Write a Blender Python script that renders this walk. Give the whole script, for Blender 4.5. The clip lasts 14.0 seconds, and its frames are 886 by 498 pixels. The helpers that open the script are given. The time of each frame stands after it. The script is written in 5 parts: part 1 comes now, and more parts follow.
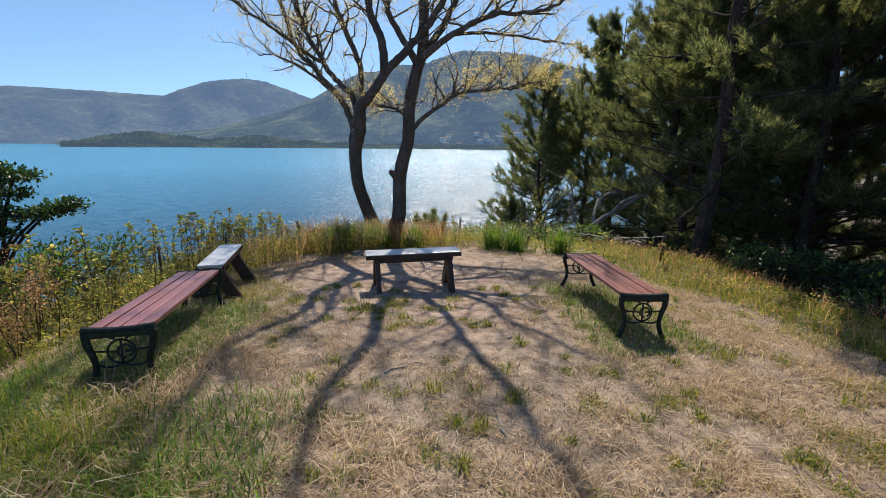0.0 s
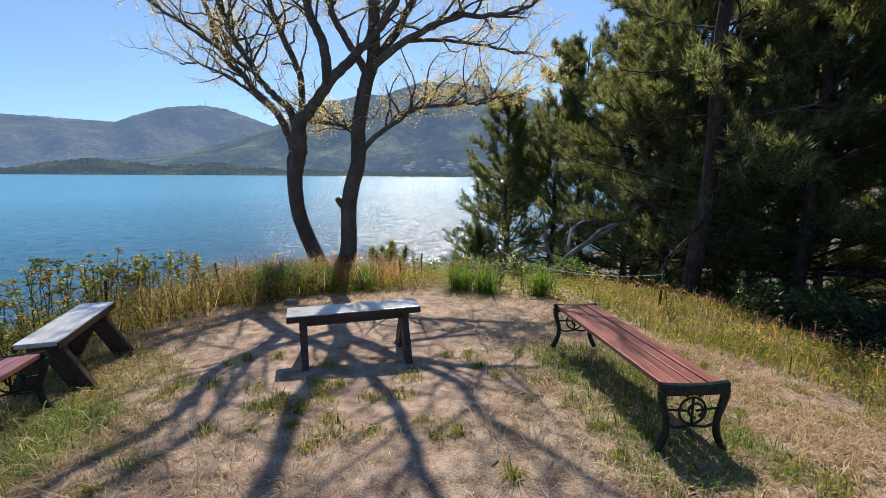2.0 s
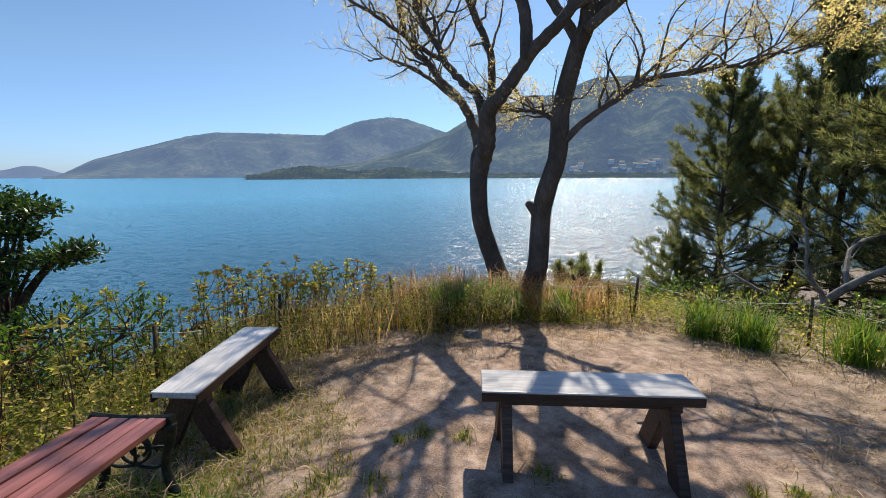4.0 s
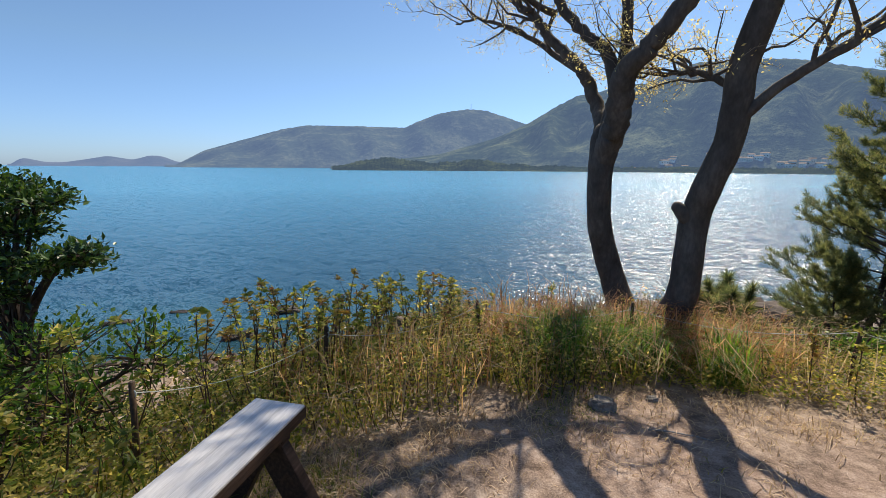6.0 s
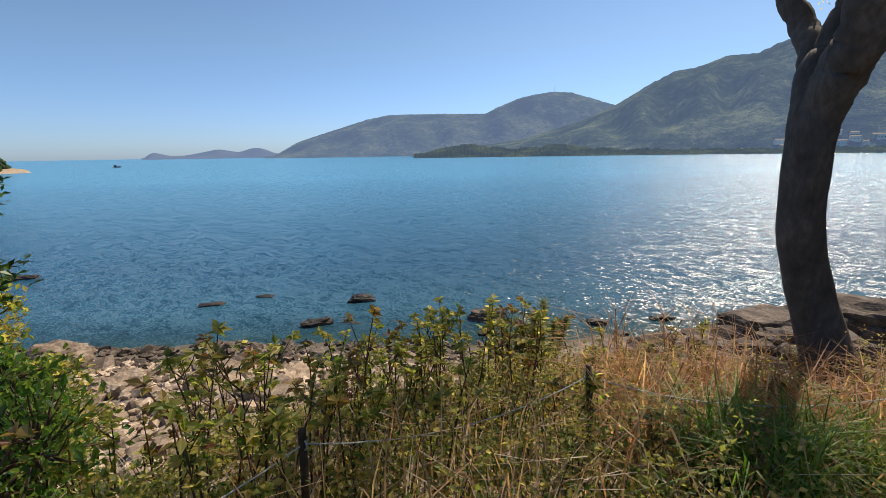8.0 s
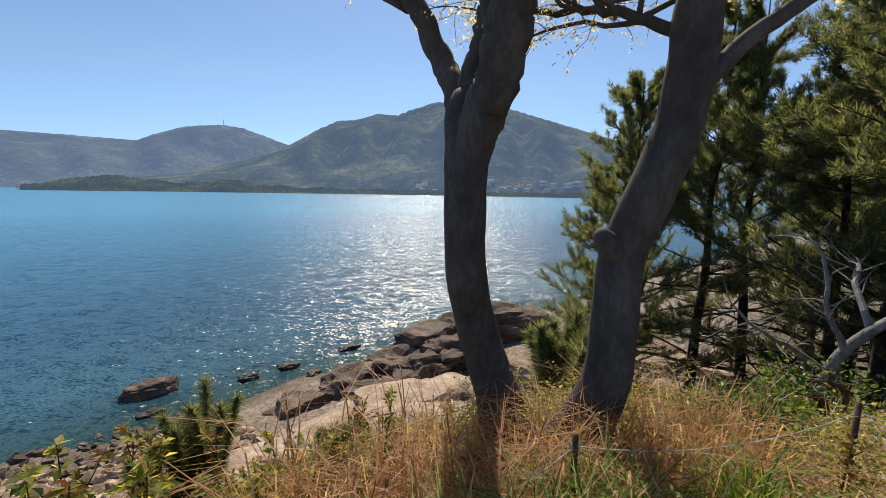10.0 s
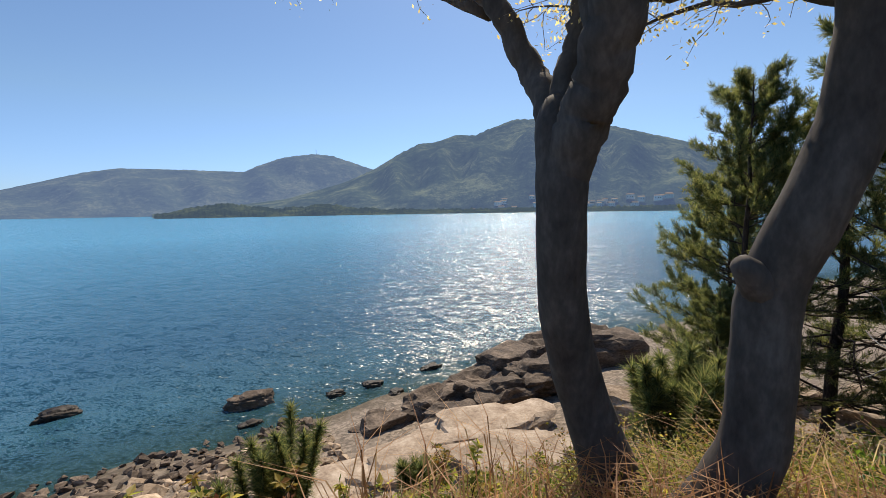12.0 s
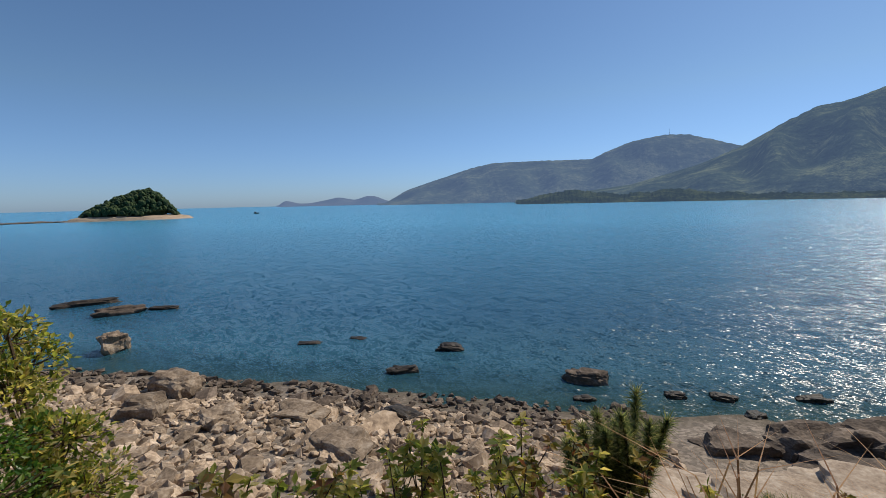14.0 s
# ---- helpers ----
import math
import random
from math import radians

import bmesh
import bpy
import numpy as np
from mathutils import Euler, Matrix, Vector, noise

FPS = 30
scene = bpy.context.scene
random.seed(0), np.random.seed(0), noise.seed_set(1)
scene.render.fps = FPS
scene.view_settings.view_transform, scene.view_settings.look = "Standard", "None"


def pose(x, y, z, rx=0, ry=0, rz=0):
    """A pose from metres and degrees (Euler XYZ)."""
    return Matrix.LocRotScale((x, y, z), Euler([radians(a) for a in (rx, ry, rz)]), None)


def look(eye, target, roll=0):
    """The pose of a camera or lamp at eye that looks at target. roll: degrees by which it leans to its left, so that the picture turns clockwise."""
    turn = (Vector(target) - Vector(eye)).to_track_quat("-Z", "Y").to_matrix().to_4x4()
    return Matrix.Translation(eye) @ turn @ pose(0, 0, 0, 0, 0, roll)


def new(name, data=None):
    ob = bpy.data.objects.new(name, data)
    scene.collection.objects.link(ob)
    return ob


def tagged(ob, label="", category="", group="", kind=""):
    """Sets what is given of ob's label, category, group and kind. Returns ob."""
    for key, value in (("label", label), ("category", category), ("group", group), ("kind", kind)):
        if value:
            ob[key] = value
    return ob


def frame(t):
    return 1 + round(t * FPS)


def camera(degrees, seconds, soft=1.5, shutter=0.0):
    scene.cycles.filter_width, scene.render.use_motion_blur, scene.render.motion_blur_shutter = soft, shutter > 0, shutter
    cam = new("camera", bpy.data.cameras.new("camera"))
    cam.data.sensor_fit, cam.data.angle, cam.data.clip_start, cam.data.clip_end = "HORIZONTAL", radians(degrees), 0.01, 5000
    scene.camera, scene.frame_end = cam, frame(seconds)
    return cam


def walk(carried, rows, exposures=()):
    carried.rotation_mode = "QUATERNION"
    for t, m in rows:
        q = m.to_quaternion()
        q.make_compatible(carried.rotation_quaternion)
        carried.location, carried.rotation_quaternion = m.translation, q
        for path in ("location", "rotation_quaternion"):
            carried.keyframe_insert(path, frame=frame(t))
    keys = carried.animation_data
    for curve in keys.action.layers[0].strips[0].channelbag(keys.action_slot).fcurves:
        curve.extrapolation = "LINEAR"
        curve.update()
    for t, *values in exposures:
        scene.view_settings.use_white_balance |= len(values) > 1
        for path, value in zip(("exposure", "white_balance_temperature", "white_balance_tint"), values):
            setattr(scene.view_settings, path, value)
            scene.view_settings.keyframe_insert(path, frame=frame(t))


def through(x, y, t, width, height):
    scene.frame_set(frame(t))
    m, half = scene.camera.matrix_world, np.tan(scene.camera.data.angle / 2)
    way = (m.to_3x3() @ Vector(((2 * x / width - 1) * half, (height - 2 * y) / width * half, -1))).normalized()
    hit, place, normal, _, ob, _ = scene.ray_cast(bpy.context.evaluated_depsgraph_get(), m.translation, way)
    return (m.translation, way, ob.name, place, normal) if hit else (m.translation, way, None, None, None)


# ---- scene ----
cam = camera(91.5, 14.0, soft=0.8)
PATH = [
    (0, (-0.176, 0.444, 1.711), (-0.134, 2.62, 1.185), 0.6),
    (0.5, (-0.144, 0.701, 1.71), (-0.127, 2.895, 1.26), -0.3),
    (1, (-0.067, 1.019, 1.678), (-0.045, 3.219, 1.256), -0.6),
    (1.5, (-0.001, 1.393, 1.659), (0.029, 3.594, 1.242), -0.5),
    (2, (-0.032, 1.781, 1.644), (0.19, 3.975, 1.253), 0.6),
    (2.5, (-0.083, 2.164, 1.627), (0.192, 4.355, 1.25), 1.3),
    (3, (-0.254, 2.53, 1.603), (-0.192, 4.735, 1.214), 1.7),
    (3.5, (-0.423, 2.892, 1.589), (-0.672, 5.083, 1.196), 0.6),
    (4, (-0.597, 3.214, 1.585), (-1.193, 5.339, 1.201), -0.3),
    (6.5, (-1.482, 4.825, 1.497), (-2.486, 6.779, 1.067), 0.4),
    (7, (-1.699, 5.148, 1.446), (-2.805, 7.045, 1.009), 0.3),
    (7.5, (-1.868, 5.505, 1.424), (-3.103, 7.317, 0.969), -0.6),
    (8, (-1.998, 5.92, 1.419), (-3.293, 7.683, 0.934), -0.9),
    (8.5, (-2.112, 6.27, 1.411), (-3.15, 8.186, 0.894), 1.1),
    (9, (-2.112, 6.49, 1.402), (-2.566, 8.637, 0.953), 2.9),
    (11.5, (-2.079, 7.215, 1.427), (-1.737, 9.419, 1.221), 0.2),
    (12, (-2.135, 7.203, 1.438), (-2.379, 9.42, 1.233), -0.9),
    (12.5, (-2.155, 7.183, 1.42), (-3.016, 9.24, 1.224), -0.8),
    (13, (-2.177, 7.151, 1.394), (-3.405, 9.015, 1.198), -0.9),
    (13.5, (-2.211, 7.106, 1.394), (-3.713, 8.755, 1.183), -1.2),
    (14, (-2.252, 7.073, 1.404), (-3.948, 8.515, 1.16), -1.3),
]
walk(cam, [(t, look(eye, target, roll)) for t, eye, target, roll in PATH], [(0, 0.15, 6600, 10), (2, 0.25, 6700, 11), (4, 0.22, 6800, 11), (7, 0.1, 6900, 12), (9, 0.05, 7100, 13), (11.5, 0.2, 7100, 13), (12.5, -0.1, 6800, 12), (14, -0.35, 6500, 10)])

# ---- world, sun ----
SUN_EL, SUN_AZ = 50.0, 4.0          # degrees above the horizon; degrees from +y towards +x
world = bpy.data.worlds.new("world")
scene.world = world
world.use_nodes = True
wn = world.node_tree
sky = wn.nodes.new("ShaderNodeTexSky")
sky.sky_type, sky.sun_disc = "NISHITA", False
sky.sun_elevation, sky.sun_rotation = radians(SUN_EL), radians(SUN_AZ)
sky.air_density, sky.dust_density, sky.ozone_density = 1.0, 0.35, 3.0
# sea haze: the lowest few degrees of the sky go pale blue
way = wn.nodes.new("ShaderNodeTexCoord")
cut = wn.nodes.new("ShaderNodeSeparateXYZ")
wn.links.new(way.outputs["Generated"], cut.inputs[0])
low = wn.nodes.new("ShaderNodeMapRange")
low.inputs["From Min"].default_value, low.inputs["From Max"].default_value = 0.0, 0.22
wn.links.new(cut.outputs[2], low.inputs[0])
tint = wn.nodes.new("ShaderNodeMix")
tint.data_type = "RGBA"
tint.inputs[6].default_value, tint.inputs[7].default_value = (0.61, 0.87, 1.44, 1), (0.82, 0.98, 1.12, 1)
wn.links.new(low.outputs[0], tint.inputs[0])
mul = wn.nodes.new("ShaderNodeMix")
mul.data_type, mul.blend_type = "RGBA", "MULTIPLY"
mul.inputs[0].default_value = 1.0
wn.links.new(sky.outputs[0], mul.inputs[6])
wn.links.new(tint.outputs[2], mul.inputs[7])
wn.links.new(mul.outputs[2], wn.nodes["Background"].inputs[0])
wn.nodes["Background"].inputs[1].default_value = 0.105
sun = new("sun", bpy.data.lights.new("sun", "SUN"))
sun.data.energy, sun.data.angle, sun.data.color = 5.0, radians(0.53), (1.0, 0.92, 0.775)
sun_dir = Vector((math.sin(radians(SUN_AZ)) * math.cos(radians(SUN_EL)), math.cos(radians(SUN_AZ)) * math.cos(radians(SUN_EL)), math.sin(radians(SUN_EL))))
sun.matrix_world = look(sun_dir * 60, (0, 0, 0))

SEA = -8.3                          # water level
rng = np.random.default_rng(7)


# ---- materials ----
def material(name, build, **sets):
    m = bpy.data.materials.new(name)
    m.use_nodes = True
    nt = m.node_tree
    bsdf = nt.nodes["Principled BSDF"]
    for k, v in sets.items():
        bsdf.inputs[k.replace("_", " ")].default_value = v
    if build:
        build(nt, bsdf)
    return m


def node(nt, kind, **sets):
    n = nt.nodes.new(kind)
    for k, v in sets.items():
        key = k.replace("_", " ")
        if key in n.inputs:
            n.inputs[key].default_value = v
    return n


def ramp(nt, source, stops):
    r = nt.nodes.new("ShaderNodeValToRGB")
    while len(r.color_ramp.elements) < len(stops):
        r.color_ramp.elements.new(0.5)
    for e, (p, c) in zip(r.color_ramp.elements, stops):
        e.position, e.color = p, (*c, 1)
    nt.links.new(source, r.inputs[0])
    return r.outputs[0]


def mixed(nt, fac, a, b, blend="MIX"):
    n = nt.nodes.new("ShaderNodeMix")
    n.data_type, n.blend_type = "RGBA", blend
    for sock, v in ((n.inputs[0], fac), (n.inputs[6], a), (n.inputs[7], b)):
        if hasattr(v, "links"):
            nt.links.new(v, sock)
        else:
            sock.default_value = v if isinstance(v, (int, float)) else (*v, 1)
    return n.outputs[2]


def maths(nt, op, a, b=0.0, clamp=False):
    n = nt.nodes.new("ShaderNodeMath")
    n.operation, n.use_clamp = op, clamp
    for sock, v in ((n.inputs[0], a), (n.inputs[1], b)):
        if hasattr(v, "links"):
            nt.links.new(v, sock)
        else:
            sock.default_value = v
    return n.outputs[0]


def coords(nt, world_space=False):
    if world_space:
        return nt.nodes.new("ShaderNodeNewGeometry").outputs["Position"]
    return nt.nodes.new("ShaderNodeTexCoord").outputs["Object"]


def noise_of(nt, vec, scale, detail=5.0, rough=0.55, stretch=None):
    n = node(nt, "ShaderNodeTexNoise", Scale=scale, Detail=detail, Roughness=rough)
    if stretch:
        m = nt.nodes.new("ShaderNodeMapping")
        m.inputs["Scale"].default_value = stretch
        nt.links.new(vec, m.inputs[0])
        vec = m.outputs[0]
    nt.links.new(vec, n.inputs["Vector"])
    return n.outputs[0]


def bumped(nt, bsdf, height, strength, distance):
    b = node(nt, "ShaderNodeBump", Strength=strength, Distance=distance)
    nt.links.new(height, b.inputs["Height"])
    nt.links.new(b.outputs[0], bsdf.inputs["Normal"])


def surface(name, dark, mid, light, scale, rough=0.8, bump=0.4, depth=0.01, stretch=None, fine=6.0, metal=0.0, spec=0.3, island=0.0):
    """A mottled surface: a broad and a fine noise, colour and relief."""
    def build(nt, bsdf):
        v = coords(nt)
        a = noise_of(nt, v, scale, stretch=stretch)
        b = noise_of(nt, v, scale * fine, stretch=stretch)
        both = maths(nt, "ADD", maths(nt, "MULTIPLY", a, 0.6), maths(nt, "MULTIPLY", b, 0.4))
        c = ramp(nt, both, [(0.33, dark), (0.5, mid), (0.68, light)])
        oi = nt.nodes.new("ShaderNodeObjectInfo")
        hs = nt.nodes.new("ShaderNodeHueSaturation")
        isl = nt.nodes.new("ShaderNodeNewGeometry").outputs["Random Per Island"]
        vary = maths(nt, "ADD", maths(nt, "MULTIPLY", oi.outputs["Random"], 0.3), maths(nt, "MULTIPLY", isl, island))
        nt.links.new(maths(nt, "ADD", vary, 0.85 - island / 2), hs.inputs["Value"])
        nt.links.new(c, hs.inputs["Color"])
        nt.links.new(hs.outputs[0], bsdf.inputs["Base Color"])
        bumped(nt, bsdf, both, bump, depth)
    m = material(name, build, Roughness=rough, Metallic=metal)
    m.node_tree.nodes["Principled BSDF"].inputs["Specular IOR Level"].default_value = spec
    return m


def leaf_material(name, colours, through=0.45, rough=0.5):
    """Thin leaves, each its own tone, that let the sun shine through."""
    def build(nt, bsdf):
        g = nt.nodes.new("ShaderNodeNewGeometry")
        n = len(colours)
        c = ramp(nt, g.outputs["Random Per Island"], [((i + 0.5) / n, col) for i, col in enumerate(colours)])
        nt.links.new(c, bsdf.inputs["Base Color"])
        t = nt.nodes.new("ShaderNodeBsdfTranslucent")
        nt.links.new(mixed(nt, 1.0, c, (2.25, 2.1, 1.4), "MULTIPLY"), t.inputs[0])
        mx = nt.nodes.new("ShaderNodeMixShader")
        mx.inputs[0].default_value = through
        nt.links.new(bsdf.outputs[0], mx.inputs[1])
        nt.links.new(t.outputs[0], mx.inputs[2])
        nt.links.new(mx.outputs[0], nt.nodes["Material Output"].inputs[0])
    m = material(name, build, Roughness=rough)
    m.node_tree.nodes["Principled BSDF"].inputs["Specular IOR Level"].default_value = 0.35
    return m


def ground_build(nt, bsdf):
    p = coords(nt, True)
    sep = nt.nodes.new("ShaderNodeSeparateXYZ")
    nt.links.new(p, sep.inputs[0])
    x, y, z = sep.outputs
    broad, mid, fine = noise_of(nt, p, 0.9, 4), noise_of(nt, p, 7, 8, 0.65), noise_of(nt, p, 90, 5, 0.7)
    dirt = ramp(nt, maths(nt, "ADD", maths(nt, "MULTIPLY", mid, 0.6), maths(nt, "MULTIPLY", fine, 0.4)),
                [(0.38, (0.14, 0.092, 0.066)), (0.5, (0.33, 0.232, 0.178)), (0.61, (0.52, 0.395, 0.32))])
    straw = ramp(nt, maths(nt, "ADD", maths(nt, "MULTIPLY", mid, 0.5), maths(nt, "MULTIPLY", fine, 0.5)),
                 [(0.40, (0.07, 0.05, 0.036)), (0.5, (0.25, 0.182, 0.135)), (0.60, (0.46, 0.36, 0.275))])
    # trodden bare earth round the far bench and down the middle
    ex = maths(nt, "POWER", maths(nt, "DIVIDE", maths(nt, "ADD", x, 0.45), 1.5), 2.0)
    ey = maths(nt, "POWER", maths(nt, "DIVIDE", maths(nt, "SUBTRACT", y, 6.0), 2.3), 2.0)
    far = maths(nt, "ADD", maths(nt, "ADD", ex, ey), maths(nt, "MULTIPLY", maths(nt, "SUBTRACT", broad, 0.5), 3.2))
    bare = maths(nt, "SUBTRACT", 1.35, far, True)
    top = mixed(nt, bare, straw, dirt)
    # slope: dark litter; shore: pale pebbles; wet and weedy near the water
    litter = ramp(nt, mid, [(0.35, (0.05, 0.04, 0.022)), (0.55, (0.13, 0.10, 0.06)), (0.7, (0.22, 0.18, 0.11))])
    vor = node(nt, "ShaderNodeTexVoronoi", Scale=7.0)
    nt.links.new(p, vor.inputs["Vector"])
    peb = ramp(nt, vor.outputs["Color"], [(0.15, (0.06, 0.045, 0.033)), (0.5, (0.15, 0.115, 0.085)), (0.85, (0.30, 0.24, 0.185))])
    peb = mixed(nt, maths(nt, "MULTIPLY", mid, 0.5), peb, (0.30, 0.25, 0.2))
    low = maths(nt, "MULTIPLY", maths(nt, "SUBTRACT", maths(nt, "ADD", -0.45, maths(nt, "MULTIPLY", broad, 0.5)), z), 1.6, True)
    c = mixed(nt, low, top, litter)
    shore = maths(nt, "MULTIPLY", maths(nt, "SUBTRACT", maths(nt, "ADD", -4.6, broad), z), 1.2, True)
    outer = maths(nt, "SUBTRACT", maths(nt, "SUBTRACT", maths(nt, "MULTIPLY", y, 0.788), maths(nt, "MULTIPLY", x, 0.615)), 11.5)
    shore = maths(nt, "MULTIPLY", shore, maths(nt, "MULTIPLY", outer, 0.4, True))
    c = mixed(nt, shore, c, peb)
    wet = maths(nt, "MULTIPLY", maths(nt, "SUBTRACT", maths(nt, "ADD", -8.35, maths(nt, "MULTIPLY", broad, 0.5)), z), 5.0, True)
    c = mixed(nt, maths(nt, "MULTIPLY", wet, 0.75), c, (0.075, 0.058, 0.035))
    nt.links.new(c, bsdf.inputs["Base Color"])
    bumped(nt, bsdf, maths(nt, "ADD", mid, maths(nt, "MULTIPLY", fine, 0.4)), 0.7, 0.03)


M_GROUND = material("earth_and_dry_turf", ground_build, Roughness=0.95)


def sea_build(nt, bsdf):
    p = coords(nt, True)
    sep = nt.nodes.new("ShaderNodeSeparateXYZ")
    nt.links.new(p, sep.inputs[0])
    x, y, z = sep.outputs
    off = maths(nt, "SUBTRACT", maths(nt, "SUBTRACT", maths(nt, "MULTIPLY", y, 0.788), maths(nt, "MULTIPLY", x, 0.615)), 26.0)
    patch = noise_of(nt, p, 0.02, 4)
    # depth is distance offshore over 170 m: darkest near the beach, palest far out
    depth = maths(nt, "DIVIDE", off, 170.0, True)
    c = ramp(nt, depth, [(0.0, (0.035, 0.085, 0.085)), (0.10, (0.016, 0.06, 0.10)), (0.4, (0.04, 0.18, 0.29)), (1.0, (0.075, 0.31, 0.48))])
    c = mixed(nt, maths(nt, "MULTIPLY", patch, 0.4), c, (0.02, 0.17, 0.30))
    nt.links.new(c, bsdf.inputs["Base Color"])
    # wavelets: facets tilted by three sizes of noise
    total = None
    for sc, amp in ((0.3, 0.7), (1.2, 1.8), (5.0, 3.4)):
        n = node(nt, "ShaderNodeTexNoise", Scale=sc, Detail=2.0, Roughness=0.5)
        mp = nt.nodes.new("ShaderNodeMapping")
        mp.inputs["Scale"].default_value = (1.0, 1.7, 1.0)
        nt.links.new(p, mp.inputs[0])
        nt.links.new(mp.outputs[0], n.inputs["Vector"])
        sub = nt.nodes.new("ShaderNodeVectorMath")
        sub.operation = "SUBTRACT"
        sub.inputs[1].default_value = (0.5, 0.5, 0.5)
        nt.links.new(n.outputs["Color"], sub.inputs[0])
        sca = nt.nodes.new("ShaderNodeVectorMath")
        sca.operation = "MULTIPLY"
        sca.inputs[1].default_value = (amp * 0.42, amp * 0.92, 0)
        nt.links.new(sub.outputs[0], sca.inputs[0])
        add = nt.nodes.new("ShaderNodeVectorMath")
        add.operation = "ADD"
        nt.links.new(sca.outputs[0], add.inputs[0])
        if total:
            nt.links.new(total, add.inputs[1])
        else:
            add.inputs[1].default_value = (0, 0, 1)
        total = add.outputs[0]
    nrm = nt.nodes.new("ShaderNodeVectorMath")
    nrm.operation = "NORMALIZE"
    nt.links.new(total, nrm.inputs[0])
    nt.links.new(nrm.outputs[0], bsdf.inputs["Normal"])
    clear = nt.nodes.new("ShaderNodeBsdfTransparent")
    clear.inputs[0].default_value = (0.55, 0.8, 0.78, 1)
    mx = nt.nodes.new("ShaderNodeMixShader")
    nt.links.new(maths(nt, "ADD", maths(nt, "DIVIDE", off, 9.0), 0.3, True), mx.inputs[0])
    nt.links.new(clear.outputs[0], mx.inputs[1])
    nt.links.new(bsdf.outputs[0], mx.inputs[2])
    nt.links.new(mx.outputs[0], nt.nodes["Material Output"].inputs[0])


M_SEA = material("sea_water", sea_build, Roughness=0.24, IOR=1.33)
M_SEA.node_tree.nodes["Principled BSDF"].inputs["Specular IOR Level"].default_value = 0.95


def hazed_land(name, dark, mid, light, haze, scale):
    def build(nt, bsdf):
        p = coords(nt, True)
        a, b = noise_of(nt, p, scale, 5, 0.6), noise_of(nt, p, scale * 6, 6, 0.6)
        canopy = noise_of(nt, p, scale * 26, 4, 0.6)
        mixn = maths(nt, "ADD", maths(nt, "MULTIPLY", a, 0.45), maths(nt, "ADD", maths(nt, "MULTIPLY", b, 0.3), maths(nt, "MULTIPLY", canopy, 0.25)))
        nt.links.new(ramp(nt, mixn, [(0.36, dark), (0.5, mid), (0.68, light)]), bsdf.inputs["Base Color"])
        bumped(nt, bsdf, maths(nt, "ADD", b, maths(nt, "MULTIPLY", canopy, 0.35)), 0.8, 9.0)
        # haze of the distance, put in as an even blue glow of the land
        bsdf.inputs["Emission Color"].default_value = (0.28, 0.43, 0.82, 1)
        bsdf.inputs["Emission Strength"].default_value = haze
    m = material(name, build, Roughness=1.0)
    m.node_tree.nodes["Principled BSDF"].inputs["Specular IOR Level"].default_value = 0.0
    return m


# haze glow is strongest on the islands and rear hill, weakest on the headland
M_REAR = hazed_land("far_wooded_hill", (0.012, 0.024, 0.018), (0.042, 0.06, 0.036), (0.17, 0.18, 0.10), 0.30, 0.007)
M_BIG = hazed_land("wooded_mountain", (0.010, 0.022, 0.015), (0.036, 0.056, 0.03), (0.21, 0.23, 0.11), 0.215, 0.008)
M_HEAD = hazed_land("wooded_headland", (0.010, 0.02, 0.014), (0.025, 0.04, 0.02), (0.12, 0.14, 0.05), 0.13, 0.012)
M_ISLANDS = hazed_land("hazy_islands", (0.03, 0.045, 0.04), (0.05, 0.06, 0.05), (0.09, 0.09, 0.08), 0.38, 0.006)

M_SLAT = surface("red_stained_slat", (0.12, 0.036, 0.031), (0.235, 0.08, 0.068), (0.36, 0.155, 0.135), 3.0, 0.38, 0.35, 0.002, (14.0, 1.0, 14.0), 5.0, 0, 0.5)
M_IRON = surface("black_cast_iron", (0.008, 0.010, 0.009), (0.02, 0.026, 0.022), (0.05, 0.06, 0.05), 30, 0.45, 0.3, 0.002, None, 5, 0.5)
M_PLANK = surface("weathered_dark_timber", (0.022, 0.013, 0.010), (0.055, 0.032, 0.024), (0.11, 0.07, 0.055), 4.0, 0.55, 0.5, 0.003, (1.0, 16.0, 16.0), 5)
# sky reflection on the seat tops, put into a pale base colour
M_TOP = surface("worn_top_sky_sheen", (0.30, 0.30, 0.30), (0.47, 0.46, 0.46), (0.62, 0.61, 0.60), 3.0, 0.30, 0.35, 0.002, (1.0, 14.0, 14.0), 5, 0, 0.6)
M_BARK = surface("smooth_grey_bark", (0.05, 0.042, 0.037), (0.088, 0.075, 0.066), (0.15, 0.132, 0.118), 7.0, 0.85, 0.45, 0.008, (1.0, 1.0, 0.45), 5)
M_TWIG = surface("pale_twig_bark", (0.12, 0.10, 0.075), (0.24, 0.20, 0.15), (0.38, 0.33, 0.25), 9.0, 0.85, 0.3, 0.003)
M_PINEBARK = surface("rough_pine_bark", (0.018, 0.013, 0.011), (0.05, 0.036, 0.03), (0.12, 0.09, 0.07), 9.0, 0.95, 1.0, 0.03, (1.0, 1.0, 0.3), 4)
M_DEADWOOD = surface("bleached_dead_wood", (0.10, 0.10, 0.10), (0.22, 0.22, 0.22), (0.36, 0.35, 0.34), 8.0, 0.9, 0.5, 0.006)
M_ROCK = surface("pale_shore_rock", (0.10, 0.068, 0.046), (0.32, 0.235, 0.16), (0.56, 0.45, 0.34), 1.6, 0.9, 0.9, 0.05, island=0.95)
M_SLAB = surface("smooth_pale_bedrock", (0.19, 0.135, 0.095), (0.37, 0.285, 0.21), (0.54, 0.445, 0.35), 1.6, 0.9, 0.9, 0.05)
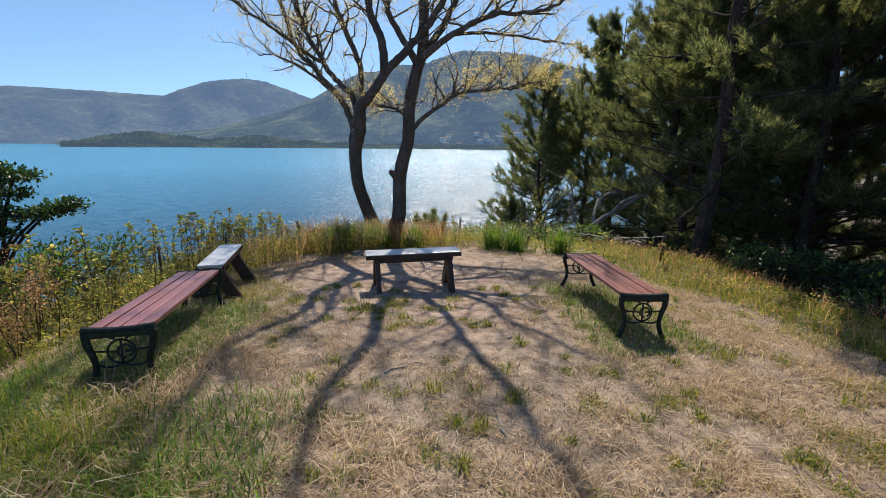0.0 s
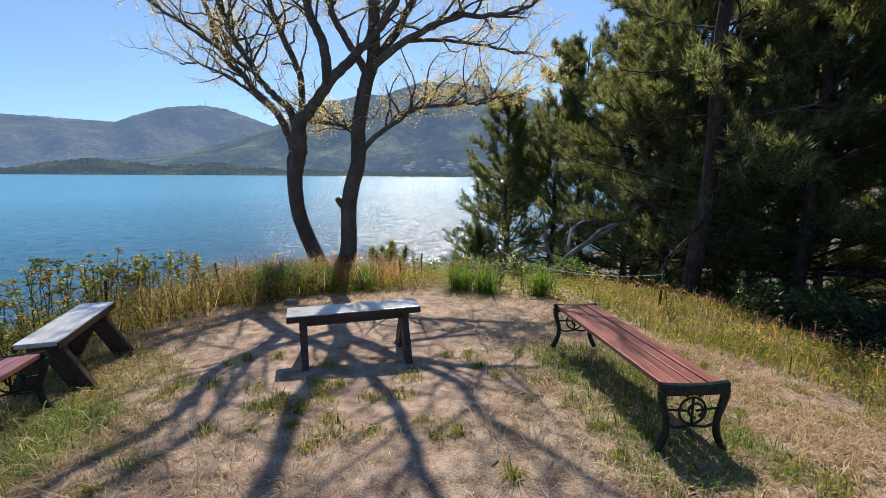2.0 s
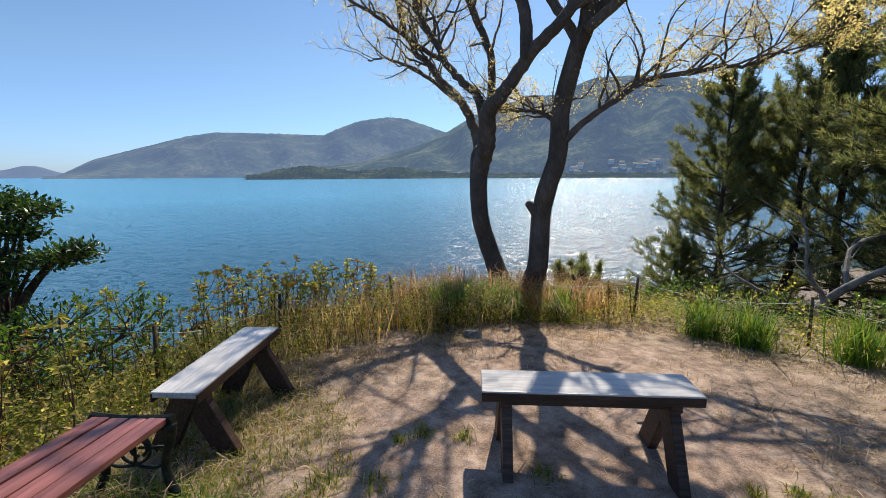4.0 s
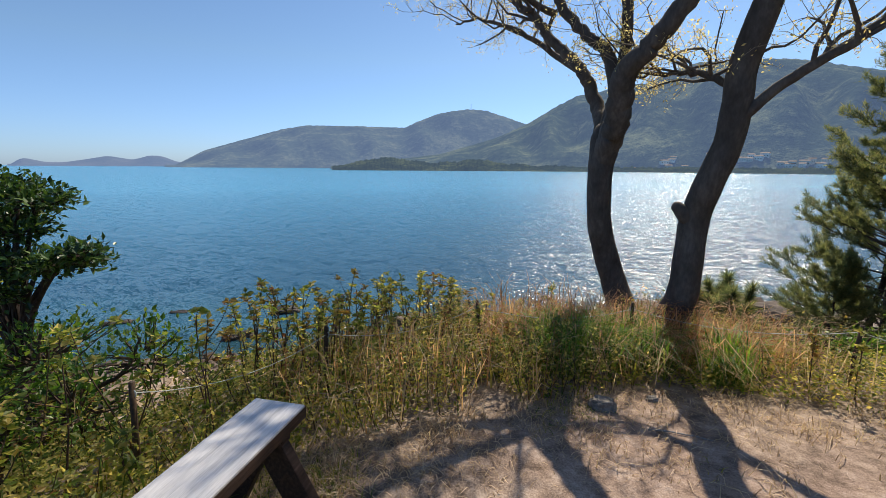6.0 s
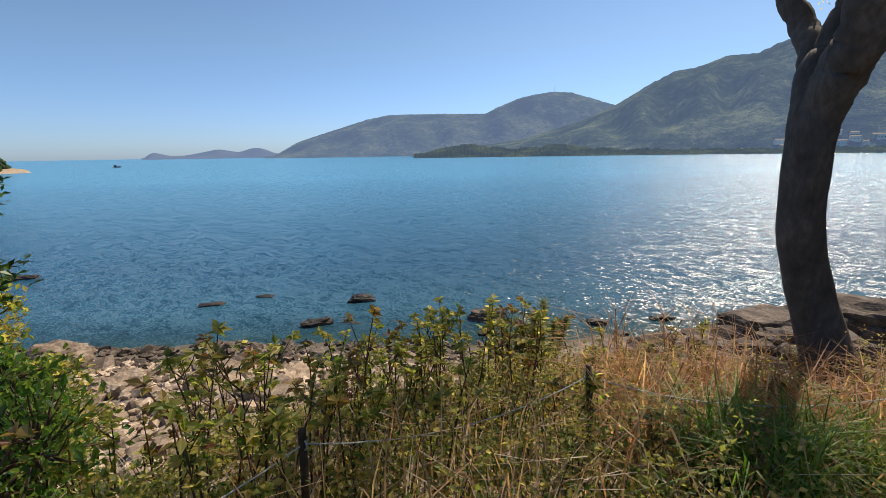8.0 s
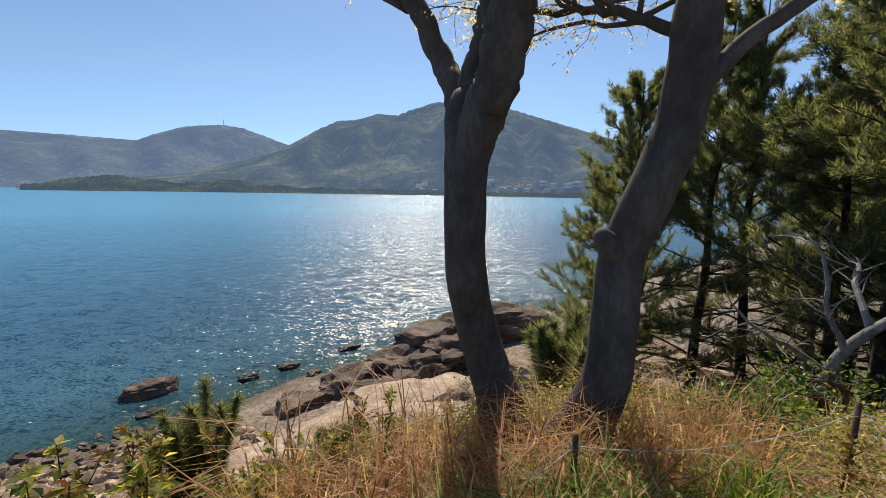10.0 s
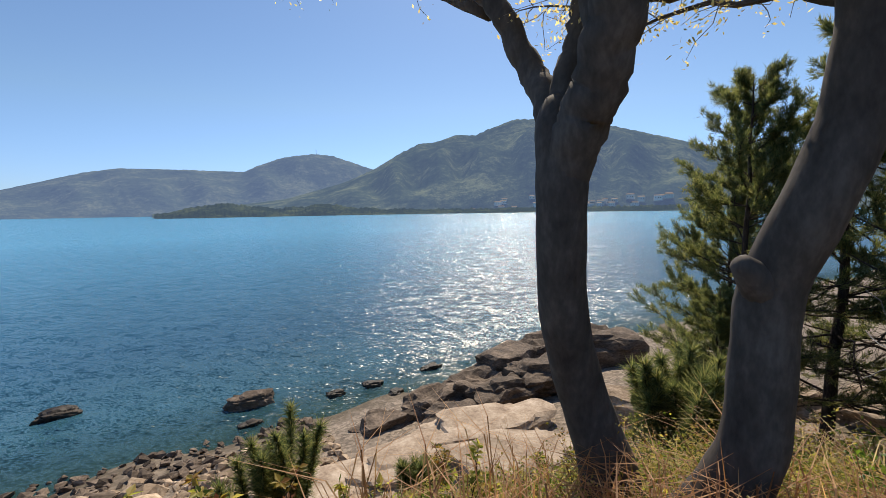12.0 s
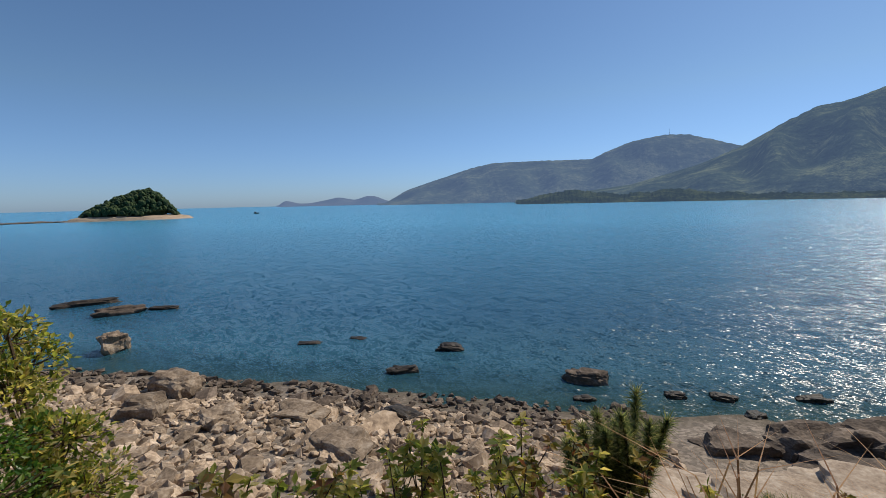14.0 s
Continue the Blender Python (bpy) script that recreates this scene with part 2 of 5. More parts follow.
M_DARKROCK = surface("wet_dark_rock", (0.012, 0.010, 0.008), (0.035, 0.027, 0.02), (0.11, 0.08, 0.055), 2.4, 0.6, 1.0, 0.05)
M_LEDGE = surface("brown_layered_rock", (0.04, 0.03, 0.022), (0.125, 0.092, 0.068), (0.29, 0.22, 0.165), 1.3, 0.85, 1.0, 0.08, (1.0, 1.0, 2.5), island=0.5)

M_NEEDLE = leaf_material("pine_needles", [(0.046, 0.067, 0.032), (0.08, 0.108, 0.05), (0.135, 0.16, 0.074), (0.23, 0.23, 0.115)], 0.55)
M_SPRING = leaf_material("yellow_spring_leaves", [(0.42, 0.34, 0.16), (0.54, 0.46, 0.25), (0.52, 0.48, 0.30)], 0.6)
M_WEED = leaf_material("weed_leaves", [(0.07, 0.11, 0.02), (0.17, 0.20, 0.04), (0.29, 0.28, 0.07), (0.42, 0.35, 0.13)], 0.6)
M_EVERGREEN = leaf_material("evergreen_leaves", [(0.010, 0.028, 0.009), (0.022, 0.055, 0.014), (0.04, 0.09, 0.018), (0.09, 0.15, 0.03)], 0.22, 0.35)
M_BUSH = leaf_material("bush_leaves", [(0.03, 0.075, 0.012), (0.05, 0.12, 0.018), (0.09, 0.17, 0.025), (0.15, 0.21, 0.035)], 0.45, 0.4)
M_STRAW = leaf_material("dry_grass", [(0.27, 0.205, 0.14), (0.44, 0.35, 0.25), (0.60, 0.50, 0.385), (0.33, 0.24, 0.165)], 0.38, 0.7)
M_RUST = leaf_material("rusty_dry_grass", [(0.21, 0.11, 0.06), (0.39, 0.225, 0.13), (0.50, 0.34, 0.21), (0.29, 0.165, 0.095)], 0.5, 0.7)
M_GRASS = leaf_material("green_grass", [(0.05, 0.09, 0.012), (0.11, 0.16, 0.02), (0.20, 0.22, 0.03), (0.32, 0.27, 0.07)], 0.5, 0.6)
M_LUSH = leaf_material("lush_grass", [(0.04, 0.10, 0.012), (0.08, 0.17, 0.02), (0.13, 0.23, 0.03), (0.20, 0.25, 0.05)], 0.45, 0.55)
M_STEM = surface("weed_stem", (0.035, 0.022, 0.014), (0.08, 0.05, 0.03), (0.15, 0.10, 0.05), 9.0)
M_REDLEAF = leaf_material("red_young_leaves", [(0.15, 0.06, 0.03), (0.24, 0.17, 0.04), (0.28, 0.22, 0.05), (0.10, 0.11, 0.03)], 0.45)


# ---- geometry helpers ----
class Geo:
    """Collects vertices and faces for one mesh."""
    def __init__(self):
        self.v, self.f, self.n = [], [], 0

    def add(self, verts, faces):
        verts = np.asarray(verts, float)
        self.v.append(verts)
        self.f.extend([tuple(i + self.n for i in f) for f in faces])
        self.n += len(verts)

    def tube(self, pts, radii, sides=7, cap=True):
        pts = np.asarray(pts, float)
        tan = np.gradient(pts, axis=0)
        tan /= np.linalg.norm(tan, axis=1)[:, None] + 1e-9
        ref = np.array([1.0, 0, 0]) if abs(tan[0][0]) < 0.8 else np.array([0, 1.0, 0])
        rings = []
        for p, t, r in zip(pts, tan, radii):
            a = ref - t * ref.dot(t)
            a /= np.linalg.norm(a) + 1e-9
            b = np.cross(t, a)
            ref = a
            ang = np.arange(sides) * 2 * np.pi / sides
            rings.append(p + r * (np.cos(ang)[:, None] * a + np.sin(ang)[:, None] * b))
        faces = [(i * sides + j, i * sides + (j + 1) % sides, (i + 1) * sides + (j + 1) % sides, (i + 1) * sides + j)
                 for i in range(len(pts) - 1) for j in range(sides)]
        if cap:
            faces += [tuple(range(sides))[::-1], tuple((len(pts) - 1) * sides + j for j in range(sides))]
        self.add(np.concatenate(rings), faces)

    def block(self, size, m=None):
        x, y, z = (s / 2 for s in size)
        c = [Vector((sx * x, sy * y, sz * z)) for sx in (-1, 1) for sy in (-1, 1) for sz in (-1, 1)]
        c = [m @ p for p in c] if m else c
        self.add(c, [(0, 1, 3, 2), (4, 6, 7, 5), (0, 4, 5, 1), (2, 3, 7, 6), (0, 2, 6, 4), (1, 5, 7, 3)])

    def mesh(self, name, mat, smooth=False):
        me = bpy.data.meshes.new(name)
        me.from_pydata(np.concatenate(self.v).tolist() if self.v else [], [], self.f)
        me.materials.append(mat)
        if smooth:
            me.polygons.foreach_set("use_smooth", [True] * len(me.polygons))
        me.update()
        return me


def blades(name, mat, verts, per, faces):
    """Many alike small pieces in one mesh: verts is (count, per, 3); faces index one piece."""
    n = len(verts)
    me = bpy.data.meshes.new(name)
    f = (np.asarray(faces)[None] + (np.arange(n) * per)[:, None, None]).reshape(-1, len(faces[0]))
    me.from_pydata(verts.reshape(-1, 3).tolist(), [], f.tolist())
    me.materials.append(mat)
    me.update()
    return me


def part(name, geo, mat, parent, label="", smooth=False, bevel=0.0):
    me = geo.mesh(name, mat, smooth)
    if bevel:
        bm = bmesh.new()
        bm.from_mesh(me)
        bmesh.ops.bevel(bm, geom=bm.edges[:], offset=bevel, segments=2, affect="EDGES", profile=0.6)
        bm.to_mesh(me)
        bm.free()
    ob = new(name, me)
    ob.parent = parent
    return tagged(ob, label) if label else ob


def thing(name, at, label, category, group="", rz=0.0, rx=0.0, ry=0.0):
    ob = new(name)
    ob.empty_display_size = 0.1
    ob.matrix_world = pose(*at, rx, ry, rz)
    return tagged(ob, label, category, group)


def curve(points, n=6):
    """A smooth line through the points."""
    p = np.asarray(points, float)
    q = np.vstack([2 * p[0] - p[1], p, 2 * p[-1] - p[-2]])
    out = []
    for i in range(len(p) - 1):
        a, b, c, d = q[i:i + 4]
        for t in np.arange(n) / n:
            out.append(0.5 * (2 * b + (c - a) * t + (2 * a - 5 * b + 4 * c - d) * t * t + (3 * b - a - 3 * c + d) * t ** 3))
    return np.array(out + [p[-1]])


def wave(x, y, f, seed):
    """Cheap smooth noise of the plan, about -1 to 1."""
    r = np.random.default_rng(seed)
    s = 0
    for k in range(6):
        a, ph, g = r.uniform(0, 2 * np.pi), r.uniform(0, 2 * np.pi), f * r.uniform(0.6, 1.7)
        s = s + np.sin((x * np.cos(a) + y * np.sin(a)) * g + ph)
    return s / 3.2


def smooth_step(a, b, x):
    t = np.clip((x - a) / (b - a), 0, 1)
    return t * t * (3 - 2 * t)


def rim(x, y):
    """Distance outside the rim of the little headland; negative on it."""
    qx = np.abs(x - 0.1) - 0.3
    qy = y - 6.4
    return np.hypot(np.maximum(qx, 0), np.maximum(qy, 0)) - 3.6


def shore(x, y):
    return 0.788 * y - 0.615 * x


def ground_z(x, y):
    x, y = np.asarray(x, float), np.asarray(y, float)
    d = np.maximum(rim(x, y), 0)
    top = np.interp(y, [-12, 0, 3.8, 5.5, 7.3, 9.3, 11], [0.35, 0.24, 0.12, -0.02, -0.08, -0.26, -0.5])
    top = top + 0.1 * np.exp(-((x + 2.3) ** 2) - (y - 2.6) ** 2 / 1.3)
    top = top + 0.02 * wave(x, y, 2.4, 3) - 0.03 * np.maximum(np.abs(x) - 2.6, 0)
    steep = 0.95 + (0.45 - 0.95) * smooth_step(0.5, 4.5, x)
    slope = top - steep * (np.sqrt(d * d + 0.25) - 0.5) + 0.22 * smooth_step(1, 4, d) * wave(x, y, 1.1, 5)
    beach = np.clip(-8.2 + (26.4 - shore(x, y)) * 0.16, -30, -4.6) + 0.12 * wave(x, y, 0.9, 9) + 0.1 * wave(x, y, 0.25, 11)
    h = np.clip(0.5 + 0.5 * (slope - beach) / 0.8, 0, 1)
    return beach * (1 - h) + slope * h + 0.8 * h * (1 - h) * 0.5


def gz(x, y):
    return float(ground_z(x, y))


# ---- ground, sea, far shores ----
def axis(a, b, fine, lo, hi, grow):
    mid = list(np.arange(lo, hi + 1e-6, fine))
    left, right, s = [], [], fine
    while (left[-1] if left else lo) > a:
        s *= grow
        left.append((left[-1] if left else lo) - s)
    s = fine
    while (right[-1] if right else hi) < b:
        s *= grow
        right.append((right[-1] if right else hi) + s)
    return np.array(left[::-1] + mid + right)


gx, gy = axis(-900, 900, 0.14, -5, 5.5, 1.045), axis(-900, 900, 0.14, -1, 12, 1.045)
X, Y = np.meshgrid(gx, gy)
Z = ground_z(X, Y)
nx = len(gx)
me = bpy.data.meshes.new("ground")
me.from_pydata(np.stack([X, Y, Z], -1).reshape(-1, 3).tolist(), [],
               [(j * nx + i, j * nx + i + 1, (j + 1) * nx + i + 1, (j + 1) * nx + i) for j in range(len(gy) - 1) for i in range(nx - 1)])
me.materials.append(M_GROUND)
me.polygons.foreach_set("use_smooth", [True] * len(me.polygons))
ground = tagged(new("ground", me), "trodden sandy earth with dry turf, falling to a stony shore", "ground", kind="structure")

g = Geo()
ang = np.linspace(0, 2 * np.pi, 49)[:-1]
radii = [0, 60, 200, 700, 2000, 4800]
pts = [(0, 0, SEA)] + [(r * math.cos(a), r * math.sin(a), SEA) for r in radii[1:] for a in ang]
fc = [(0, 1 + i, 1 + (i + 1) % 48) for i in range(48)]
for k in range(4):
    o, u = 1 + k * 48, 1 + (k + 1) * 48
    fc += [(o + i, u + i, u + (i + 1) % 48, o + (i + 1) % 48) for i in range(48)]
g.add(pts, fc)
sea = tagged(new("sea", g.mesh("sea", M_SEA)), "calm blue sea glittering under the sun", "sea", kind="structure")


def far_hill(name, label, mat, near, depth, profile, rough, steps=14, bumps=0.0):
    """A hill across the bay: its skyline by bearing (degrees left of +y) and height angle, its foot at `near` metres."""
    b = np.array([p[0] for p in profile])
    e = np.array([p[1] for p in profile])
    o = np.argsort(b)
    az = np.linspace(b.min(), b.max(), int((b.max() - b.min()) * 10))
    el = np.interp(az, b[o], e[o])
    k = np.exp(-np.arange(-6, 7) ** 2 / 18.0)
    el = np.convolve(np.pad(el, 6, "edge"), k / k.sum(), "valid")
    verts, n = [], len(az)
    trees = np.random.default_rng(25)
    for s in range(steps + 3):
        crown = np.convolve(trees.normal(0, 1, n + 2), [0.3, 0.6, 0.3], "valid")
        t = min(s / steps, 1.0)
        back = max(s - steps, 0)
        dist = near + depth * t + back * depth * 0.35
        crest = np.tan(np.radians(np.maximum(el, 0.02))) * (near + depth) - SEA
        gully = wave(az * 60, dist * 0.6, 0.012, 21) * 0.22 + wave(az * 60, dist * 0.5, 0.035, 22) * 0.12
        shape = t ** 0.85 * (1 + gully * np.sin(math.pi * t) * (1 - t) * 1.5 * rough)
        hgt = SEA - 3 + (crest + 3) * shape * (1 - 0.42 * back)
        hgt = hgt + (wave(az * 60, dist, 0.11, 23) * crest * 0.005 + bumps * crown) * (t > 0)
        a = np.radians(az)
        verts.append(np.stack([-np.sin(a) * dist, np.cos(a) * dist, hgt], -1))
    g = Geo()
    g.add(np.concatenate(verts), [(s * n + i, s * n + i + 1, (s + 1) * n + i + 1, (s + 1) * n + i) for s in range(steps + 2) for i in range(n - 1)])
    return tagged(new(name, g.mesh(name, mat, True)), label, "hill", kind="structure")


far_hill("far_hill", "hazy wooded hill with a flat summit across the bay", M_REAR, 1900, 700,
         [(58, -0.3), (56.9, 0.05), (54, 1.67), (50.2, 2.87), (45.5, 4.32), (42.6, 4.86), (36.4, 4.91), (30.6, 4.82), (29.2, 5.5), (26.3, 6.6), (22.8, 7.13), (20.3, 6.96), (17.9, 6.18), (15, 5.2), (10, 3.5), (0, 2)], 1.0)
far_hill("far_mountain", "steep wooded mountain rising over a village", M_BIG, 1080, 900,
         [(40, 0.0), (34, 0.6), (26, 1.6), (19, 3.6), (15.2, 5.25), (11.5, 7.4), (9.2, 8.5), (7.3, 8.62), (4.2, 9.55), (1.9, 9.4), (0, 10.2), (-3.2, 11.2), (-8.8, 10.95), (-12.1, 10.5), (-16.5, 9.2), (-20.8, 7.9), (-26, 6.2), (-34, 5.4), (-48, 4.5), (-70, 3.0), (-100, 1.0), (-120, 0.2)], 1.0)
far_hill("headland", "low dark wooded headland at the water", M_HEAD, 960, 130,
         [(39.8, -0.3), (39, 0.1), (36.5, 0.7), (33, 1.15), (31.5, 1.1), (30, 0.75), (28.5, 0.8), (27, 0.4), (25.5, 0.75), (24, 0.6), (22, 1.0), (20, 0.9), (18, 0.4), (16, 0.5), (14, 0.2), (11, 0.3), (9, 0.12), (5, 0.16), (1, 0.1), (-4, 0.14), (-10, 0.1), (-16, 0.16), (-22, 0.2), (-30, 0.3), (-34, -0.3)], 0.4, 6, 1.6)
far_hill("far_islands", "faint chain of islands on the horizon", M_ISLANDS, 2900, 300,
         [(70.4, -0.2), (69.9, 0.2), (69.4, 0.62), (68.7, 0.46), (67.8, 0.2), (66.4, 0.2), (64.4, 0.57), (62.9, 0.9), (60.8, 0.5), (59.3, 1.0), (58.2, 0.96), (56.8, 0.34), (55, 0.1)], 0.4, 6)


# ---- benches ----
def arc(cx, cz, r, a0, a1, n=14, y=0.0):
    return [(cx + r * math.cos(radians(a0 + (a1 - a0) * i / n)), y, cz + r * math.sin(radians(a0 + (a1 - a0) * i / n))) for i in range(n + 1)]


def slat_bench(at, rz, rx, label):
    """Garden bench without a back: four stained slats between two cast-iron ends. Its length lies along y."""
    L, W, H = 1.72, 0.39, 0.385
    b = thing("slat_bench", at, label, "bench", "slat benches", rz, rx)
    for i in range(4):
        g = Geo()
        g.block((0.083, L - 0.05, 0.03))
        s = part("slat", g, M_SLAT, b, bevel=0.005)
        s.location = (-0.138 + i * 0.092, 0, H - 0.02 - 0.004 * (i in (1, 2)))
    for sy in (-1, 1):
        y = sy * (L / 2 - 0.01)
        g = Geo()
        g.tube([(x, y, H - 0.012 - 0.014 * (1 - (x / 0.2) ** 2)) for x in np.linspace(-0.2, 0.2, 9)], [0.022] * 9, 8)
        g.block((0.40, 0.036, 0.05), pose(0, y, H - 0.042))
        rail = part("end_frame", g, M_IRON, b, bevel=0.0)
        for sx in (-1, 1):
            leg = Geo()
            leg.tube(curve([(sx * 0.185, y, H - 0.04), (sx * 0.182, y, H * 0.72), (sx * 0.150, y, H * 0.42), (sx * 0.158, y, H * 0.18), (sx * 0.205, y, -0.03)], 5),
                     np.concatenate([np.linspace(0.027, 0.019, 11), np.linspace(0.019, 0.024, 10)]), 8)
            part("leg", leg, M_IRON, b, smooth=True)
        o = Geo()
        o.tube(arc(0, H * 0.57, 0.078, 0, 360, 22, y), [0.008] * 23, 6)
        o.tube(arc(0.02, H * 0.57, 0.042, -60, 270, 14, y), [0.008] * 15, 6)
        for sx in (-1, 1):
            o.tube(curve([(sx * 0.165, y, H * 0.82), (sx * 0.10, y, H * 0.86), (sx * 0.03, y, H * 0.79)], 5), [0.008] * 11, 6)
            o.tube(curve([(sx * 0.155, y, H * 0.40), (sx * 0.09, y, H * 0.32), (0, y, H * 0.345)], 5), [0.008] * 11, 6)
            o.tube([(sx * 0.02, y, H * 0.57), (sx * 0.15, y, H * 0.60)], [0.007, 0.007], 6)
        o.tube([(0, y, H * 0.36), (0, y, H * 0.78)], [0.008, 0.008], 6)
        part("scrollwork", o, M_IRON, b, "black iron ring and scrolls", True)
    return b


slat_bench((1.60, 4.69, 0.088), -0.7, -2.6, "red-stained slat bench with black cast-iron scroll ends, on dry turf")
slat_bench((-2.325, 3.77, 0.15), 13.1, -4.2, "red slat bench with iron ends, overgrown legs, beside a plank bench")


def plank_bench(at, rz, length, label):
    """Plain bench: a worn plank on two pairs of splayed dark legs, with a beam under it. Sky reflection is put into the
    seat's pale colour. Its length lies along x.
    """
    H, W = 0.47, 0.26
    b = thing("plank_bench", at, label, "bench", "plank benches", rz)
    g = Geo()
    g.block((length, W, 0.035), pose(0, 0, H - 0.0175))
    part("seat", g, M_TOP, b, "worn plank seat coloured pale for sky reflection", bevel=0.006)
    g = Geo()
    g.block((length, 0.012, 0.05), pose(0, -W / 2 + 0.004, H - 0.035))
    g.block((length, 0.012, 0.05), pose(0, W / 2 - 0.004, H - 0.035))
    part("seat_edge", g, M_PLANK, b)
    g = Geo()
    g.block((length - 0.22, 0.045, 0.085), pose(0, 0, H - 0.095))
    part("beam", g, M_PLANK, b, bevel=0.006)
    for sx in (-1, 1):
        x = sx * (length / 2 - 0.13)
        g = Geo()
        g.block((0.06, 0.22, 0.07), pose(x, 0, H - 0.075))
        part("bearer", g, M_PLANK, b, bevel=0.006)
        for sy in (-1, 1):
            g = Geo()
            g.block((0.055, 0.135, 0.54), pose(x + sx * 0.006 * sy, sy * 0.118, H / 2 - 0.045, sy * 27, 0, 0))
            part("leg", g, M_PLANK, b, bevel=0.006)
    return b


plank_bench((-0.44, 5.56, -0.02), 11.9, 1.15, "dark timber bench on bare earth, its worn seat coloured pale for sky reflection")
plank_bench((-2.66, 5.36, -0.02), 102.6, 1.0, "plank bench with splayed dark legs at the edge of weeds")


# ---- the twin-trunked tree ----
def limb(points, y0, y1):
    """Limb points (x, z) laid out in depth: from y0 to y1, or by (height, depth) pairs."""
    ys = np.interp([z for _, z in points], [k[0] for k in y0], [k[1] for k in y0]) if isinstance(y0, tuple) else np.linspace(y0, y1, len(points))
    return [(x * (1 + (y - 9.3) / 8.9), y, 1.7 + (z - 1.7) * (1 + (y - 9.3) / 8.9)) for (x, z), y in zip(points, ys)]


def grow(start, way, length, r, rnd, up=0.25, wander=0.35, n=6):
    """A wandering shoot: its points and radii."""
    p, d = np.array(start, float), np.array(way, float) / np.linalg.norm(way)
    pts = [p.copy()]
    for _ in range(n):
        d = d + rnd.normal(0, wander, 3) * 0.5 + np.array([0, 0, up]) * 0.3
        d /= np.linalg.norm(d)
        p = p + d * length / n
        pts.append(p.copy())
    return np.array(pts), np.linspace(r, r * 0.35, n + 1)


